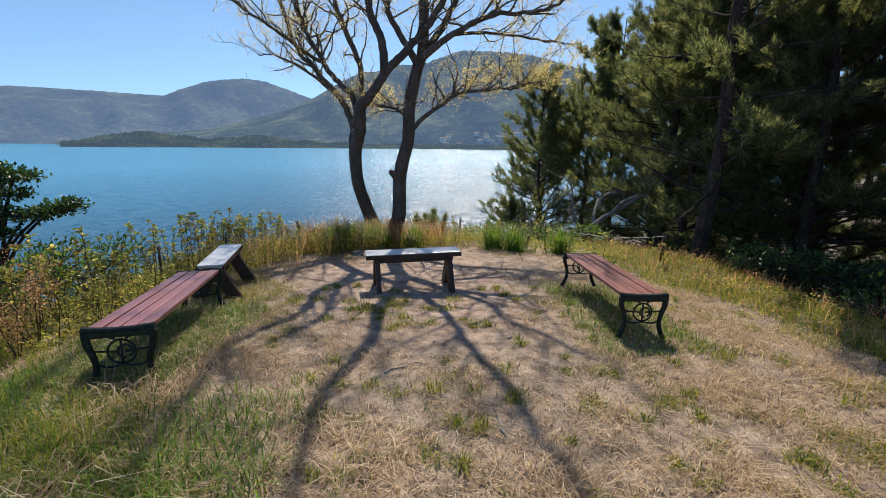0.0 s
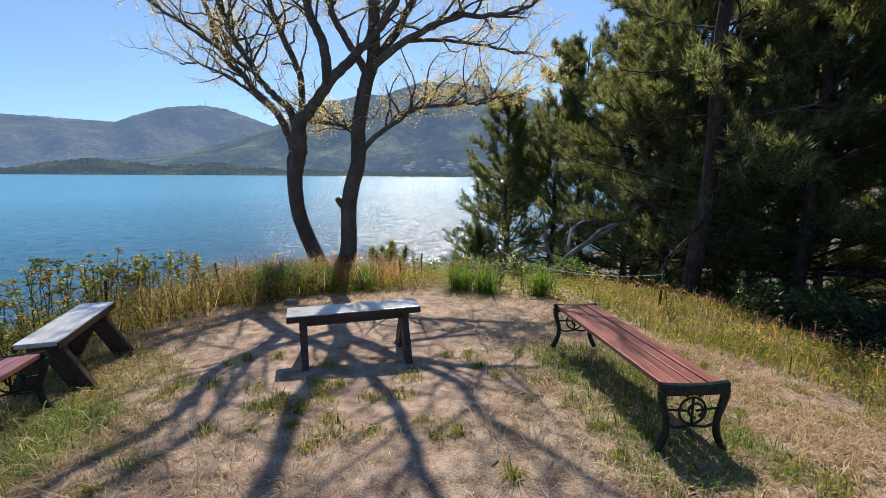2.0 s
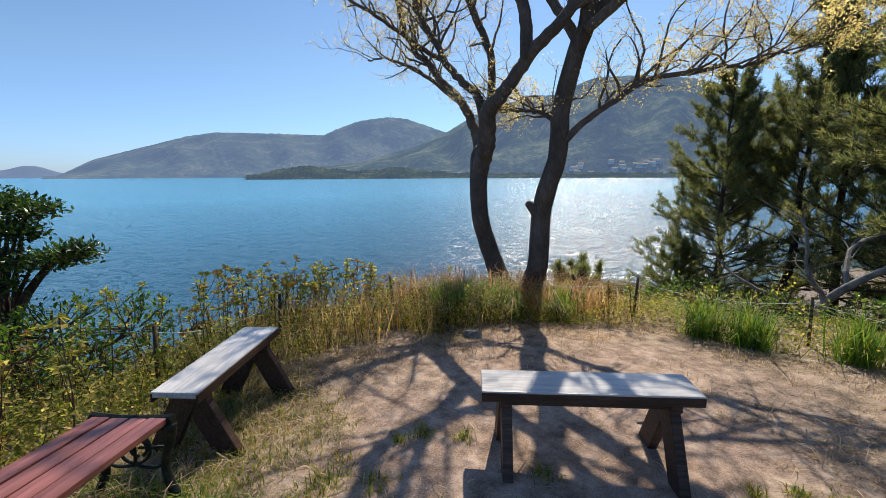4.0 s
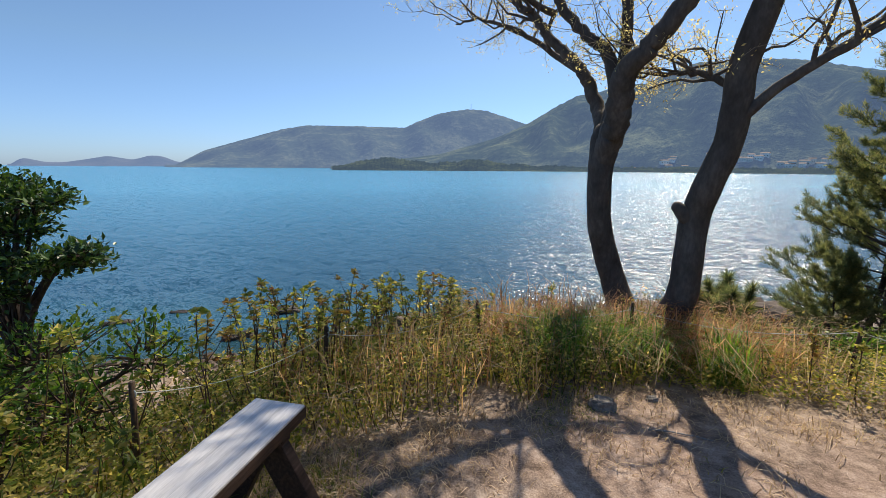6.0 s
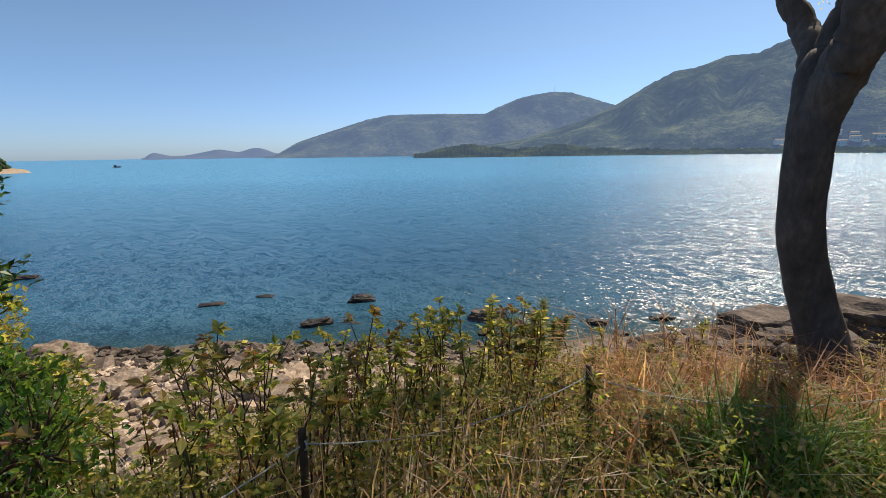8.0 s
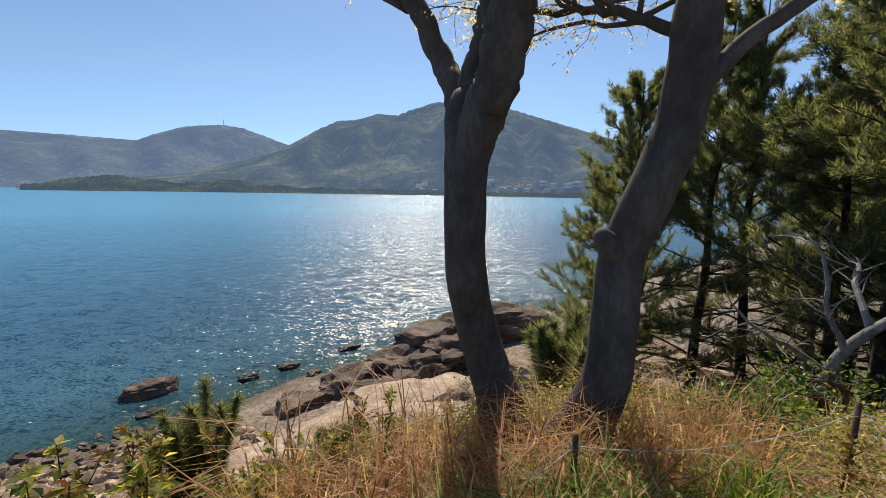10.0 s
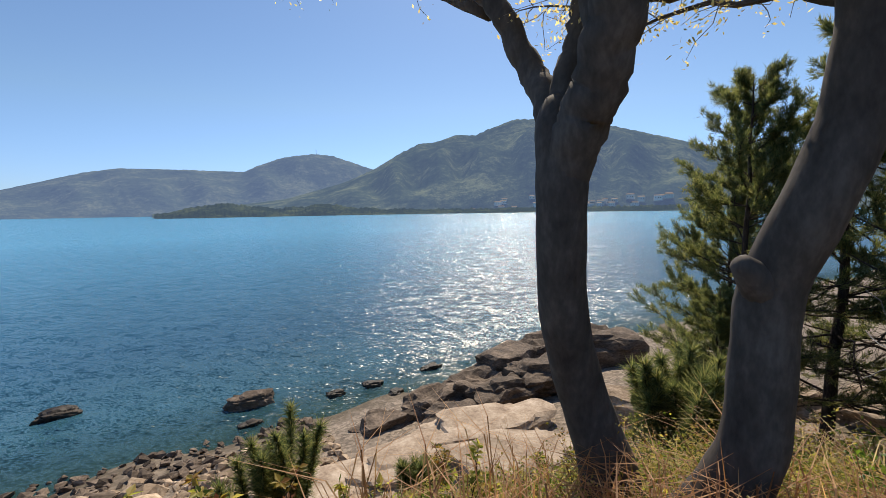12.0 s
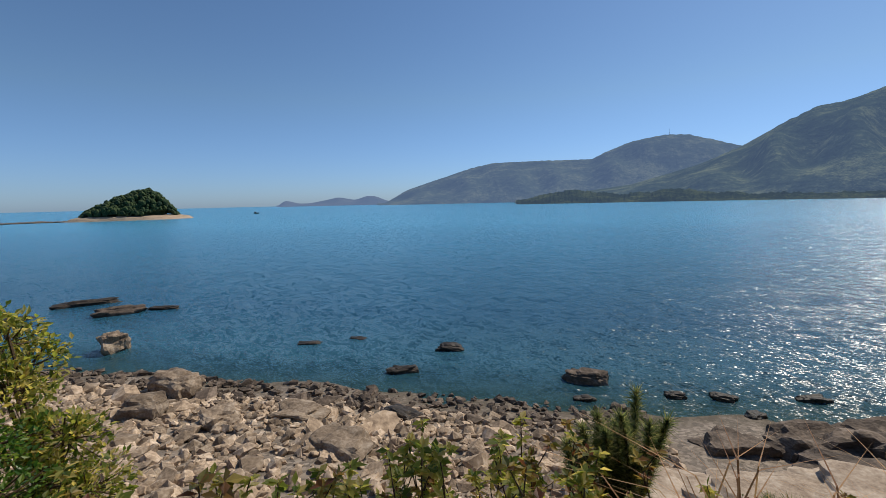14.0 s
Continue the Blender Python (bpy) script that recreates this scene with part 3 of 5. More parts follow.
def twin_tree():
    rnd = np.random.default_rng(12)
    tree = thing("tree", (-1.4, 9.3, gz(-1.4, 9.3)), "bare twin-trunked tree with a few yellow spring leaves", "tree")
    inv = np.array([-1.4, 9.3, gz(-1.4, 9.3)])
    left = [(-1.40, 9.55, -0.75), (-1.47, 9.6, -0.1), (-1.56, 9.6, 0.2), (-1.67, 9.55, 0.53), (-1.765, 9.44, 0.92), (-1.79, 9.37, 1.34), (-1.79, 9.37, 1.6), (-1.80, 9.42, 1.85), (-1.805, 9.46, 1.97)]
    right = [(-1.35, 9.4, -0.75), (-1.17, 9.37, -0.3), (-1.06, 9.34, -0.1), (-0.96, 9.3, 0.15), (-0.915, 9.27, 0.36), (-0.905, 9.26, 0.72), (-0.89, 9.25, 1.07), (-0.815, 9.14, 1.42), (-0.715, 9.11, 1.75), (-0.69, 9.07, 2.1), (-0.68, 9.05, 2.4)]
    right += limb([(-0.55, 3.1), (-0.44, 3.44), (-0.42, 4.3), (-0.5, 5.2), (-0.4, 6.2), (-0.55, 7.4), (-0.3, 9.0)], ((3.1, 8.94), (3.4, 8.9), (9.0, 8.3)), 0)
    trunks = ((left, [0.24, 0.165, 0.140, 0.130, 0.124, 0.122, 0.126, 0.115, 0.06]),
              (right, [0.26, 0.20, 0.17, 0.15, 0.14, 0.134, 0.130, 0.126, 0.120, 0.118, 0.114, 0.105, 0.098, 0.085, 0.075, 0.06, 0.045, 0.02]))
    for pts, rad in trunks:
        g = Geo()
        c = curve(pts, 4)
        rr = np.interp(np.linspace(0, 1, len(c)), np.linspace(0, 1, len(rad)), rad)
        g.tube(c - inv, rr * (1 + 0.02 * np.sin(np.arange(len(c)) * 1.7)), 18)
        t = part("trunk", g, M_BARK, tree, smooth=True)
    k = Geo()
    k.tube(np.array([(-0.90, 9.24, 1.0), (-0.98, 9.20, 1.10), (-1.04, 9.17, 1.16), (-1.075, 9.16, 1.19), (-1.09, 9.155, 1.20)]) - inv, [0.085, 0.078, 0.06, 0.045, 0.02], 12)
    part("stub", k, M_BARK, tree, "healed stub of a lost limb", True)
    # main limbs: line in (x, z) with the depth at both ends, or in (x, y, z); radius at both ends
    main = (
        ([(-1.80, 9.42, 1.62), (-1.83, 9.56, 1.98), (-1.895, 9.70, 2.17), (-1.99, 9.75, 2.36), (-2.09, 9.77, 2.58), (-2.31, 9.85, 2.82), (-2.55, 9.9, 3.05), (-2.72, 9.9, 3.3), (-2.97, 9.95, 3.55), (-3.5, 10.2, 5.0), (-3.6, 10.2, 6.2), (-4.0, 10.2, 7.6)], None, 0, 0.088, 0.025),
        ([(-1.66, 9.15, 2.15), (-1.74, 9.2, 2.5), (-1.83, 9.2, 2.68), (-1.98, 9.2, 2.8), (-2.19, 9.2, 3.02), (-2.36, 9.2, 3.32), (-2.58, 9.2, 3.67), (-2.70, 9.25, 4.0), (-3.0, 9.3, 5.4), (-3.3, 9.3, 6.6), (-3.5, 9.3, 8.0)], None, 0, 0.066, 0.022),
        ([(-1.98, 2.55), (-2.25, 2.76), (-2.68, 3.09), (-3.17, 3.32), (-3.5, 3.35)], 9.95, 10.8, 0.045, 0.012),
        ([(-2.3, 3.21), (-2.54, 3.32), (-3.2, 3.78), (-3.72, 4.11), (-4.2, 4.5)], 10.2, 9.4, 0.045, 0.012),
        ([(-1.785, 9.45, 1.9), (-1.745, 9.5, 2.1), (-1.69, 9.5, 2.3), (-1.66, 9.52, 2.55), (-1.66, 9.6, 3.15), (-1.9, 9.65, 3.75), (-2.1, 9.7, 4.3), (-2.25, 9.8, 5.3), (-2.05, 9.9, 6.3), (-2.3, 9.9, 7.6), (-2.1, 9.9, 8.8)], None, 0, 0.074, 0.025),
        ([(-1.79, 9.4, 1.3), (-1.772, 9.36, 1.6), (-1.72, 9.3, 1.8), (-1.66, 9.22, 1.97), (-1.63, 9.1, 2.2), (-1.59, 9.0, 2.4), (-1.44, 8.92, 2.55), (-1.28, 8.86, 2.72), (-1.09, 8.83, 2.98), (-0.72, 8.75, 3.32), (-0.28, 8.7, 3.8), (0.2, 8.5, 4.7), (0.4, 8.3, 5.6), (0.8, 8.1, 6.9), (1.1, 8.0, 8.2)], None, 0, (0.112, 0.12, 0.125, 0.122, 0.118, 0.108, 0.088, 0.084, 0.08, 0.07, 0.06, 0.05, 0.042, 0.034, 0.026), 0),
        ([(-1.17, 3.0), (-1.21, 3.58), (-1.38, 3.98), (-1.43, 4.32), (-1.3, 5.3), (-1.5, 6.4), (-1.4, 7.4), (-1.1, 8.8)], 8.83, 8.6, 0.08, 0.025),
        ([(-0.69, 1.95), (-0.45, 2.2), (-0.13, 2.43), (0.26, 2.68), (0.9, 2.78), (1.35, 2.78), (1.9, 2.95)], 9.05, 8.8, 0.05, 0.012),
        ([(-0.70, 2.2), (-0.82, 2.30), (-1.08, 2.42), (-1.33, 2.42), (-1.6, 2.45)], 9.05, 9.7, 0.04, 0.010),
        ([(-0.47, 3.3), (0.12, 3.73), (0.85, 4.07), (1.71, 4.14), (2.3, 4.4)], 8.8, 8.1, 0.065, 0.015),
        ([(0.12, 3.73), (0.74, 3.77), (1.73, 3.69), (2.2, 3.6)], 9.0, 9.6, 0.035, 0.010),
        ([(-0.54, 3.2), (-0.75, 3.55), (-0.99, 3.94), (-1.11, 4.27), (-1.0, 5.2), (-0.9, 6.3), (-1.2, 7.6)], 8.95, 9.6, 0.07, 0.025),
        ([(-0.43, 3.4), (-0.07, 3.84), (0.17, 4.29), (0.7, 5.1), (0.9, 6.1), (1.6, 7.4)], 8.9, 9.4, 0.07, 0.025),
    )
    twigs, fine, seeds, ends = Geo(), Geo(), [], []
    for line, y0, y1, r0, r1 in main:
        c = curve(limb(line, y0, y1) if y0 else line, 6)
        c[1:] += rnd.normal(0, 1, c[1:].shape) * np.linspace(0.002, 0.018, len(c) - 1)[:, None]
        g = Geo()
        rad = np.interp(np.linspace(0, 1, len(c)), np.linspace(0, 1, len(r0)), r0) if isinstance(r0, tuple) else np.linspace(r0, r1, len(c))
        g.tube(c - inv, rad, 12)
        part("limb", g, M_BARK, tree, smooth=True)
        seeds.append((c, rad))
    seeds.append((curve(right, 4)[44:], np.linspace(0.08, 0.02, 25)))
    for c, rad in seeds:
        for i in range(len(c) // 4, len(c)):
            if i % 3 == 0 or (rad[i] > 0.045 and c[i][2] < 3.2):
                continue
            for _ in range(1 if c[i][2] > 4.4 or rad[i] > 0.05 else rnd.integers(1, 3)):
                tan = c[min(i + 1, len(c) - 1)] - c[i - 1]
                side = rnd.normal(0, 1, 3)
                side[2] = abs(side[2]) * 0.6 + 0.1
                way = tan / (np.linalg.norm(tan) + 1e-6) * 0.7 + side * 0.6
                p, r = grow(c[i], way, rnd.uniform(0.5, 1.25), min(rad[i] * 0.6, 0.021), rnd, 0.2, 0.5)
                twigs.tube(p - inv, r, 5, False)
                for j in range(1, len(p)):
                    for _ in range(2):
                        way = (p[j] - p[j - 1]) / np.linalg.norm(p[j] - p[j - 1]) + rnd.normal(0, 0.75, 3)
                        q, rr = grow(p[j], way, rnd.uniform(0.15, 0.45), 0.0036, rnd, 0.1, 0.6, 4)
                        fine.tube(q - inv, rr, 3, False)
                        ends += [q[-1], q[-2], q[2]]
    tagged(part("twigs", twigs, M_BARK, tree), kind="stuff")
    tagged(part("fine_twigs", fine, M_TWIG, tree), kind="stuff")
    e = np.array(ends)
    # leaves are thickest on the low seaward boughs, thin elsewhere
    dense = ((e[:, 0] > 0.3) & (e[:, 2] < 3.4)) | ((e[:, 0] > -1.8) & (e[:, 0] < -0.9) & (e[:, 2] < 2.9))
    tuft = (e[:, 0] > 1.2) & (e[:, 2] < 3.6)
    e = np.concatenate([e[dense]] * 5 + [e[tuft]] * 4 + [e] * 5)
    e = e + rnd.normal(0, 0.03, e.shape)
    a, b = rnd.normal(0, 1, e.shape), rnd.normal(0, 1, e.shape)
    a /= np.linalg.norm(a, axis=1)[:, None]
    b /= np.linalg.norm(b, axis=1)[:, None]
    s = rnd.uniform(0.008, 0.019, (len(e), 1))
    v = np.stack([e - a * s, e + b * s * 0.5, e + a * s, e - b * s * 0.5], 1) - inv
    ob = new("leaves", blades("leaves", M_SPRING, v, 4, [(0, 1, 2, 3)]))
    ob.parent = tree
    tagged(ob, "small yellow spring leaves", kind="stuff")
    return tree


twin_tree()


# ---- pines ----
def pine_meshes(height, seed, spread, tufts, bare):
    """Trunk, limbs and needles of one pine, from its base."""
    r = np.random.default_rng(seed)
    n = 12
    z = np.linspace(-0.4, height, n)
    lean = np.cumsum(r.normal(0, 0.05, (n, 2)), 0) * height / 9
    trunk_pts = np.stack([lean[:, 0], lean[:, 1], z], -1)
    tg = Geo()
    tg.tube(curve(trunk_pts, 3), np.linspace(0.0145 * height, 0.012, (n - 1) * 3 + 1), 9)
    limbs, cent, dirs = Geo(), [], []
    h = 0.12 * height
    while h < height * 0.985:
        t = h / height
        for _ in range(r.integers(2, 5)):
            a = r.uniform(0, 2 * np.pi)
            length = spread * (1.05 - t) ** 0.75 * r.uniform(0.55, 1.1) * (0.75 if t < bare else 1)
            base = np.array([np.interp(h, z, trunk_pts[:, 0]), np.interp(h, z, trunk_pts[:, 1]), h])
            way = np.array([math.cos(a), math.sin(a), r.uniform(-0.15, 0.35) + 0.4 * t])
            p, rad = grow(base, way, length, 0.012 + 0.022 * (1 - t), r, 0.25 if t > bare else -0.05, 0.22, 7)
            limbs.tube(p, rad, 5, False)
            dead = t < bare and r.random() < 0.75
            for j in range(2, len(p)):
                for _ in range(3):
                    q, qr = grow(p[j], (p[j] - p[j - 1]) * 2 / np.linalg.norm(p[j] - p[j - 1]) + r.normal(0, 0.7, 3), r.uniform(0.25, 0.6) * (0.6 + 0.5 * (1 - t)), 0.007, r, 0.3, 0.3, 4)
                    limbs.tube(q, qr, 3, False)
                    if not dead:
                        cent += list(q[1:]) + [(q[-1] + q[-2]) / 2]
                        d = q[1:] - q[:-1]
                        dirs += list(d) + [d[-1]]
        h += height * r.uniform(0.022, 0.045)
    cent, dirs = np.array(cent), np.array(dirs)
    pick = r.permutation(len(cent))[:tufts]
    cent, dirs = cent[pick], dirs[pick] / (np.linalg.norm(dirs[pick], axis=1)[:, None] + 1e-9)
    k = 15
    c = np.repeat(cent, k, 0) + r.normal(0, 0.03, (len(cent) * k, 3))
    d = np.repeat(dirs, k, 0) * 0.8 + np.array([0, 0, 0.35]) + r.normal(0, 0.6, (len(cent) * k, 3))
    d /= np.linalg.norm(d, axis=1)[:, None]
    s = np.cross(d, r.normal(0, 1, d.shape))
    s /= np.linalg.norm(s, axis=1)[:, None] + 1e-9
    L = r.uniform(0.08, 0.17, (len(c), 1))
    w = 0.0075
    v = np.stack([c - s * w, c + s * w, c + d * L], 1)
    # one tuft is one island of tone: its needles share a root triangle fan
    return (tg.mesh("trunk", M_PINEBARK, True), limbs.mesh("boughs", M_PINEBARK), blades("crown", M_NEEDLE, v, 3, [(0, 1, 2)]))


PINES = [pine_meshes(10.0, 31, 3.3, 8500, 0.42), pine_meshes(11.5, 32, 3.5, 9500, 0.42), pine_meshes(9.0, 33, 3.4, 8500, 0.16), pine_meshes(10.5, 34, 3.4, 9000, 0.44)]


def pine(x, y, kind, size, turn, label):
    t = thing("pine_tree", (x, y, gz(x, y) - 0.05), label, "tree", "pine wood", turn)
    for nm, me in zip(("trunk", "boughs", "crown"), PINES[kind]):
        o = new(nm, me)
        o.parent = t
        o.scale = (size, size, size)
        if nm != "trunk":
            tagged(o, kind="stuff")
    return t


WOOD = [(5.64, 17.8, 0, 1.08, 20), (6.95, 17.5, 0, 1.1, 140), (8.0, 16.3, 3, 1.05, 250), (9.6, 17.1, 1, 1.0, 60), (5.1, 8.7, 1, 0.95, 10), (7.2, 8.6, 3, 0.95, 200),
        (8.6, 12.0, 1, 1.0, 120), (10.2, 9.2, 0, 1.05, 300), (6.4, 13.0, 3, 1.12, 40), (11.2, 14.2, 0, 1.1, 75), (13.2, 10.4, 2, 1.1, 190), (9.0, 6.0, 2, 1.0, 230),
        (11.4, 6.0, 3, 1.05, 15), (8.4, 2.6, 0, 0.95, 95), (13.0, 3.0, 1, 1.0, 330), (12.4, 19.5, 2, 1.2, 160), (7.0, 5.3, 0, 0.72, 280), (4.6, 20.5, 0, 0.85, 310), (15.5, 16.0, 1, 1.1, 45), (16.0, 7.0, 0, 1.1, 210), (14.5, 12.8, 3, 1.15, 20), (18.0, 11.0, 1, 1.1, 70), (10.6, 3.6, 2, 1.0, 180), (12.0, 8.0, 1, 1.05, 250), (13.5, 22.0, 0, 1.1, 100), (17.5, 19.0, 3, 1.1, 140), (4.2, 18.6, 2, 1.02, 222), (8.0, 9.8, 2, 1.1, 110), (6.1, 11.0, 2, 0.95, 20), (7.4, 14.6, 2, 1.3, 260), (7.7, 12.3, 1, 1.0, 130), (9.4, 10.8, 2, 1.15, 330)]
for i, (x, y, k, s, a) in enumerate(WOOD):
    pine(x, y, k, s, a, "tall dark pine with a bare lower trunk on the wooded slope" if k in (1, 3) else "dark pine with drooping green boughs on the slope")
pine(0.9, 15.2, 2, 0.40, 77, "young bushy pine on the slope above the ledge")
pine(2.6, 16.6, 2, 0.52, 177, "young bushy pine beside the tall pines")


def sapling(x, y, height, seed, label):
    """A pine sapling: upright shoots clothed in long needles."""
    r = np.random.default_rng(seed)
    t = thing("pine_sapling", (x, y, gz(x, y)), label, "tree")
    st, v = Geo(), []
    for k in range(24):
        a, out = r.uniform(0, 2 * np.pi), r.uniform(0.05, 1.0)
        p, rad = grow((0, 0, 0.15 * height), (math.cos(a) * out, math.sin(a) * out, 1.0), height * r.uniform(0.55, 0.85) if k else height * 0.85, 0.022, r, 0.6, 0.15, 8)
        st.tube(p, rad, 5, False)
        for q, q2 in zip(p[2:-1], p[3:]):
            m = 230
            c = q + (q2 - q) * r.random((m, 1))
            d = (q2 - q) / np.linalg.norm(q2 - q) + r.normal(0, 0.8, (m, 3))
            d /= np.linalg.norm(d, axis=1)[:, None]
            s = np.cross(d, r.normal(0, 1, d.shape))
            s /= np.linalg.norm(s, axis=1)[:, None]
            v.append(np.stack([c - s * 0.006, c + s * 0.006, c + d * r.uniform(0.09, 0.19, (m, 1))], 1))
    st.tube([(0, 0, -0.3), (0, 0, 0.2 * height)], [0.04, 0.03], 7)
    part("stem", st, M_PINEBARK, t)
    o = new("needles", blades("needles", M_NEEDLE, np.concatenate(v), 3, [(0, 1, 2)]))
    o.parent = t
    tagged(o, kind="stuff")
    return t


sapling(-4.5, 11.5, 2.1, 3, "young pine with upright dark shoots on the slope")
sapling(-3.0, 12.3, 1.0, 4, "small pine seedling on the slope over pale rock")
sapling(-0.3, 11.4, 1.5, 5, "young pine with upright dark shoots behind the twin trunks")


# ---- the bleached dead tree by the wood ----
def dead_tree():
    r = np.random.default_rng(8)
    x, y = 3.75, 12.4
    t = thing("dead_tree", (x, y, gz(x, y)), "bleached grey leafless tree leaning among the pines", "tree")
    a = Geo()
    a.tube(curve([(0, 0, -0.4), (0.1, 0, 0.5), (0.25, -0.1, 1.15), (0.7, -0.3, 1.7), (1.4, -0.5, 2.2), (2.2, -0.6, 2.9)], 5), np.linspace(0.115, 0.025, 26), 9)
    part("trunk", a, M_DEADWOOD, t, smooth=True)
    b = Geo()
    for s, w in (((0.25, -0.1, 1.15), (-0.1, 0.2, 1)), ((0.5, -0.2, 1.5), (0.3, 0.4, 1)), ((0.9, -0.35, 1.85), (0.1, -0.5, 0.9)), ((0.15, 0, 0.8), (-0.9, 0.2, 0.8)), ((1.4, -0.5, 2.2), (0.4, 0.3, 1))):
        p, rad = grow(s, w, r.uniform(1.4, 2.2), 0.05, r, 0.1, 0.35, 8)
        b.tube(p, rad, 6, False)
        for j in range(2, 9):
            for _ in range(2):
                q, qr = grow(p[j], (p[j] - p[j - 1]) * 4 + r.normal(0, 0.7, 3), r.uniform(0.4, 0.9), 0.012, r, 0, 0.4, 5)
                b.tube(q, qr, 4, False)
    part("branches", b, M_DEADWOOD, t)


dead_tree()


# ---- shrubs ----
def leaf_quads(c, d, size, r, flat=0.5):
    """Folded leaves at c along d: five corners, three faces."""
    n = len(c)
    d = d / (np.linalg.norm(d, axis=1)[:, None] + 1e-9)
    s = np.cross(d, np.array([0, 0, 1.0]) + r.normal(0, flat, (n, 3)))
    s /= np.linalg.norm(s, axis=1)[:, None] + 1e-9
    up = np.cross(s, d)
    L = size * r.uniform(0.7, 1.3, (n, 1))
    return np.stack([c, c + d * L * 0.45 + s * L * 0.27 + up * L * 0.06, c + d * L - up * L * 0.08, c + d * L * 0.45 - s * L * 0.27 + up * L * 0.06], 1)


LEAF_FACES = [(0, 1, 2), (0, 2, 3)]


def shrub(name, x, y, pads, leaves, size, mat, bark, seed, label, z=None, fork=0.0):
    """Crown of leafy pads (dx, dy, dz, rx, rz) on branching stems."""
    r = np.random.default_rng(seed)
    base = gz(x, y) if z is None else z
    t = thing(name, (x, y, base), label, "shrub")
    st, cs, ds = Geo(), [], []
    for dx, dy, dz, rx, rz in pads:
        mid = np.array([dx, dy, dz])
        if fork:
            p = curve([(0, 0, fork), (dx * 0.3 + r.normal(0, 0.05), dy * 0.3, fork + (dz - fork) * 0.5), (dx * 0.75, dy * 0.75, dz - rz - 0.05), (dx, dy, dz)], 5)
        else:
            p = curve([(0, 0, -0.2), (dx * 0.25 + r.normal(0, 0.08), dy * 0.25, dz * 0.55), (dx * 0.8, dy * 0.8, dz - rz * 0.8), (dx, dy, dz)], 5)
        st.tube(p, np.linspace(0.03, 0.008, len(p)), 6, False)
        m = int(leaves * rx * rx)
        for _ in range(max(6, m // 14)):
            u = r.normal(0, 1, 3)
            u /= np.linalg.norm(u)
            tip = mid + u * np.array([rx, rx, rz]) * r.uniform(0.55, 1.12)
            q, qr = grow(mid - np.array([0, 0, rz * 0.6]) + (tip - mid) * 0.25, tip - mid, np.linalg.norm(tip - mid) * 0.8, 0.008, r, 0.3, 0.25, 4)
            st.tube(q, qr, 4, False)
            k = 16
            cs.append(q[-1] + r.normal(0, 1, (k, 3)) * np.array([0.05, 0.05, min(0.05, rz * 0.5)]) - (q[-1] - q[-3]) * r.random((k, 1)))
            dd = (q[-1] - q[-2]) / (np.linalg.norm(q[-1] - q[-2]) + 1e-9)
            ds.append(dd * 0.7 + r.normal(0, 0.6, (k, 3)) + np.array([0, 0, 0.2]))
    if fork:
        st.tube(curve([(-0.12, 0.05, -0.3), (0.05, 0, fork * 0.4), (-0.03, 0.02, fork * 0.75), (0, 0, fork + 0.06)], 5), np.linspace(0.085, 0.05, 16), 9)
    part("stem", st, bark, t)
    v = leaf_quads(np.concatenate(cs), np.concatenate(ds), size, r)
    o = new("foliage", blades("foliage", mat, v, 4, LEAF_FACES))
    o.parent = t
    tagged(o, kind="stuff")
    return t


shrub("evergreen_shrub", -5.92, 6.02, [(1.05, 0.08, 2.54, 0.20, 0.05), (0.80, 0.08, 2.46, 0.26, 0.06), (0.52, 0.05, 2.40, 0.28, 0.06), (0.36, 0.18, 2.86, 0.24, 0.05), (0.12, 0.15, 2.92, 0.28, 0.06), (0.40, 0.0, 2.66, 0.22, 0.05), (-0.12, 0.1, 2.72, 0.34, 0.08), (0.05, -0.1, 2.42, 0.34, 0.08), (-0.4, 0.1, 2.98, 0.36, 0.08), (-0.5, -0.1, 2.6, 0.40, 0.10), (0.25, -0.2, 2.18, 0.26, 0.06), (-0.35, -0.25, 2.3, 0.36, 0.10), (-0.9, 0.0, 2.8, 0.42, 0.12)], 6500, 0.055, M_EVERGREEN, M_PINEBARK, 41, "spreading evergreen shrub with glossy layered leaf pads", -1.6, 1.35)
shrub("green_bush", -8.6, 6.62, [(0.1, -0.2, 4.1, 0.38, 0.35), (0.2, -0.2, 3.6, 0.42, 0.35), (-0.4, -0.1, 3.7, 0.45, 0.4), (0.2, 0.0, 3.0, 0.45, 0.3), (0.2, -0.5, 4.3, 0.35, 0.3), (0.3, -0.1, 2.6, 0.5, 0.4), (0.0, 0.1, 2.1, 0.5, 0.4), (0.5, -0.3, 2.2, 0.5, 0.4), (0.4, 0.1, 1.7, 0.5, 0.3), (0.5, 0.2, 3.1, 0.4, 0.35), (0.6, 0.3, 2.5, 0.45, 0.35)], 2600, 0.085, M_WEED, M_STEM, 42, "fresh yellow-green bush with thin reddish twigs on the slope", -3.85)
shrub("green_bush", -4.6, 5.3, [(0, 0, 0.9, 0.45, 0.35), (0.3, 0.4, 0.7, 0.4, 0.3), (-0.3, 0.5, 0.9, 0.45, 0.35), (0.1, 0.9, 0.8, 0.4, 0.3)], 2800, 0.05, M_BUSH, M_STEM, 43, "dense leafy green bush at the edge of the slope")
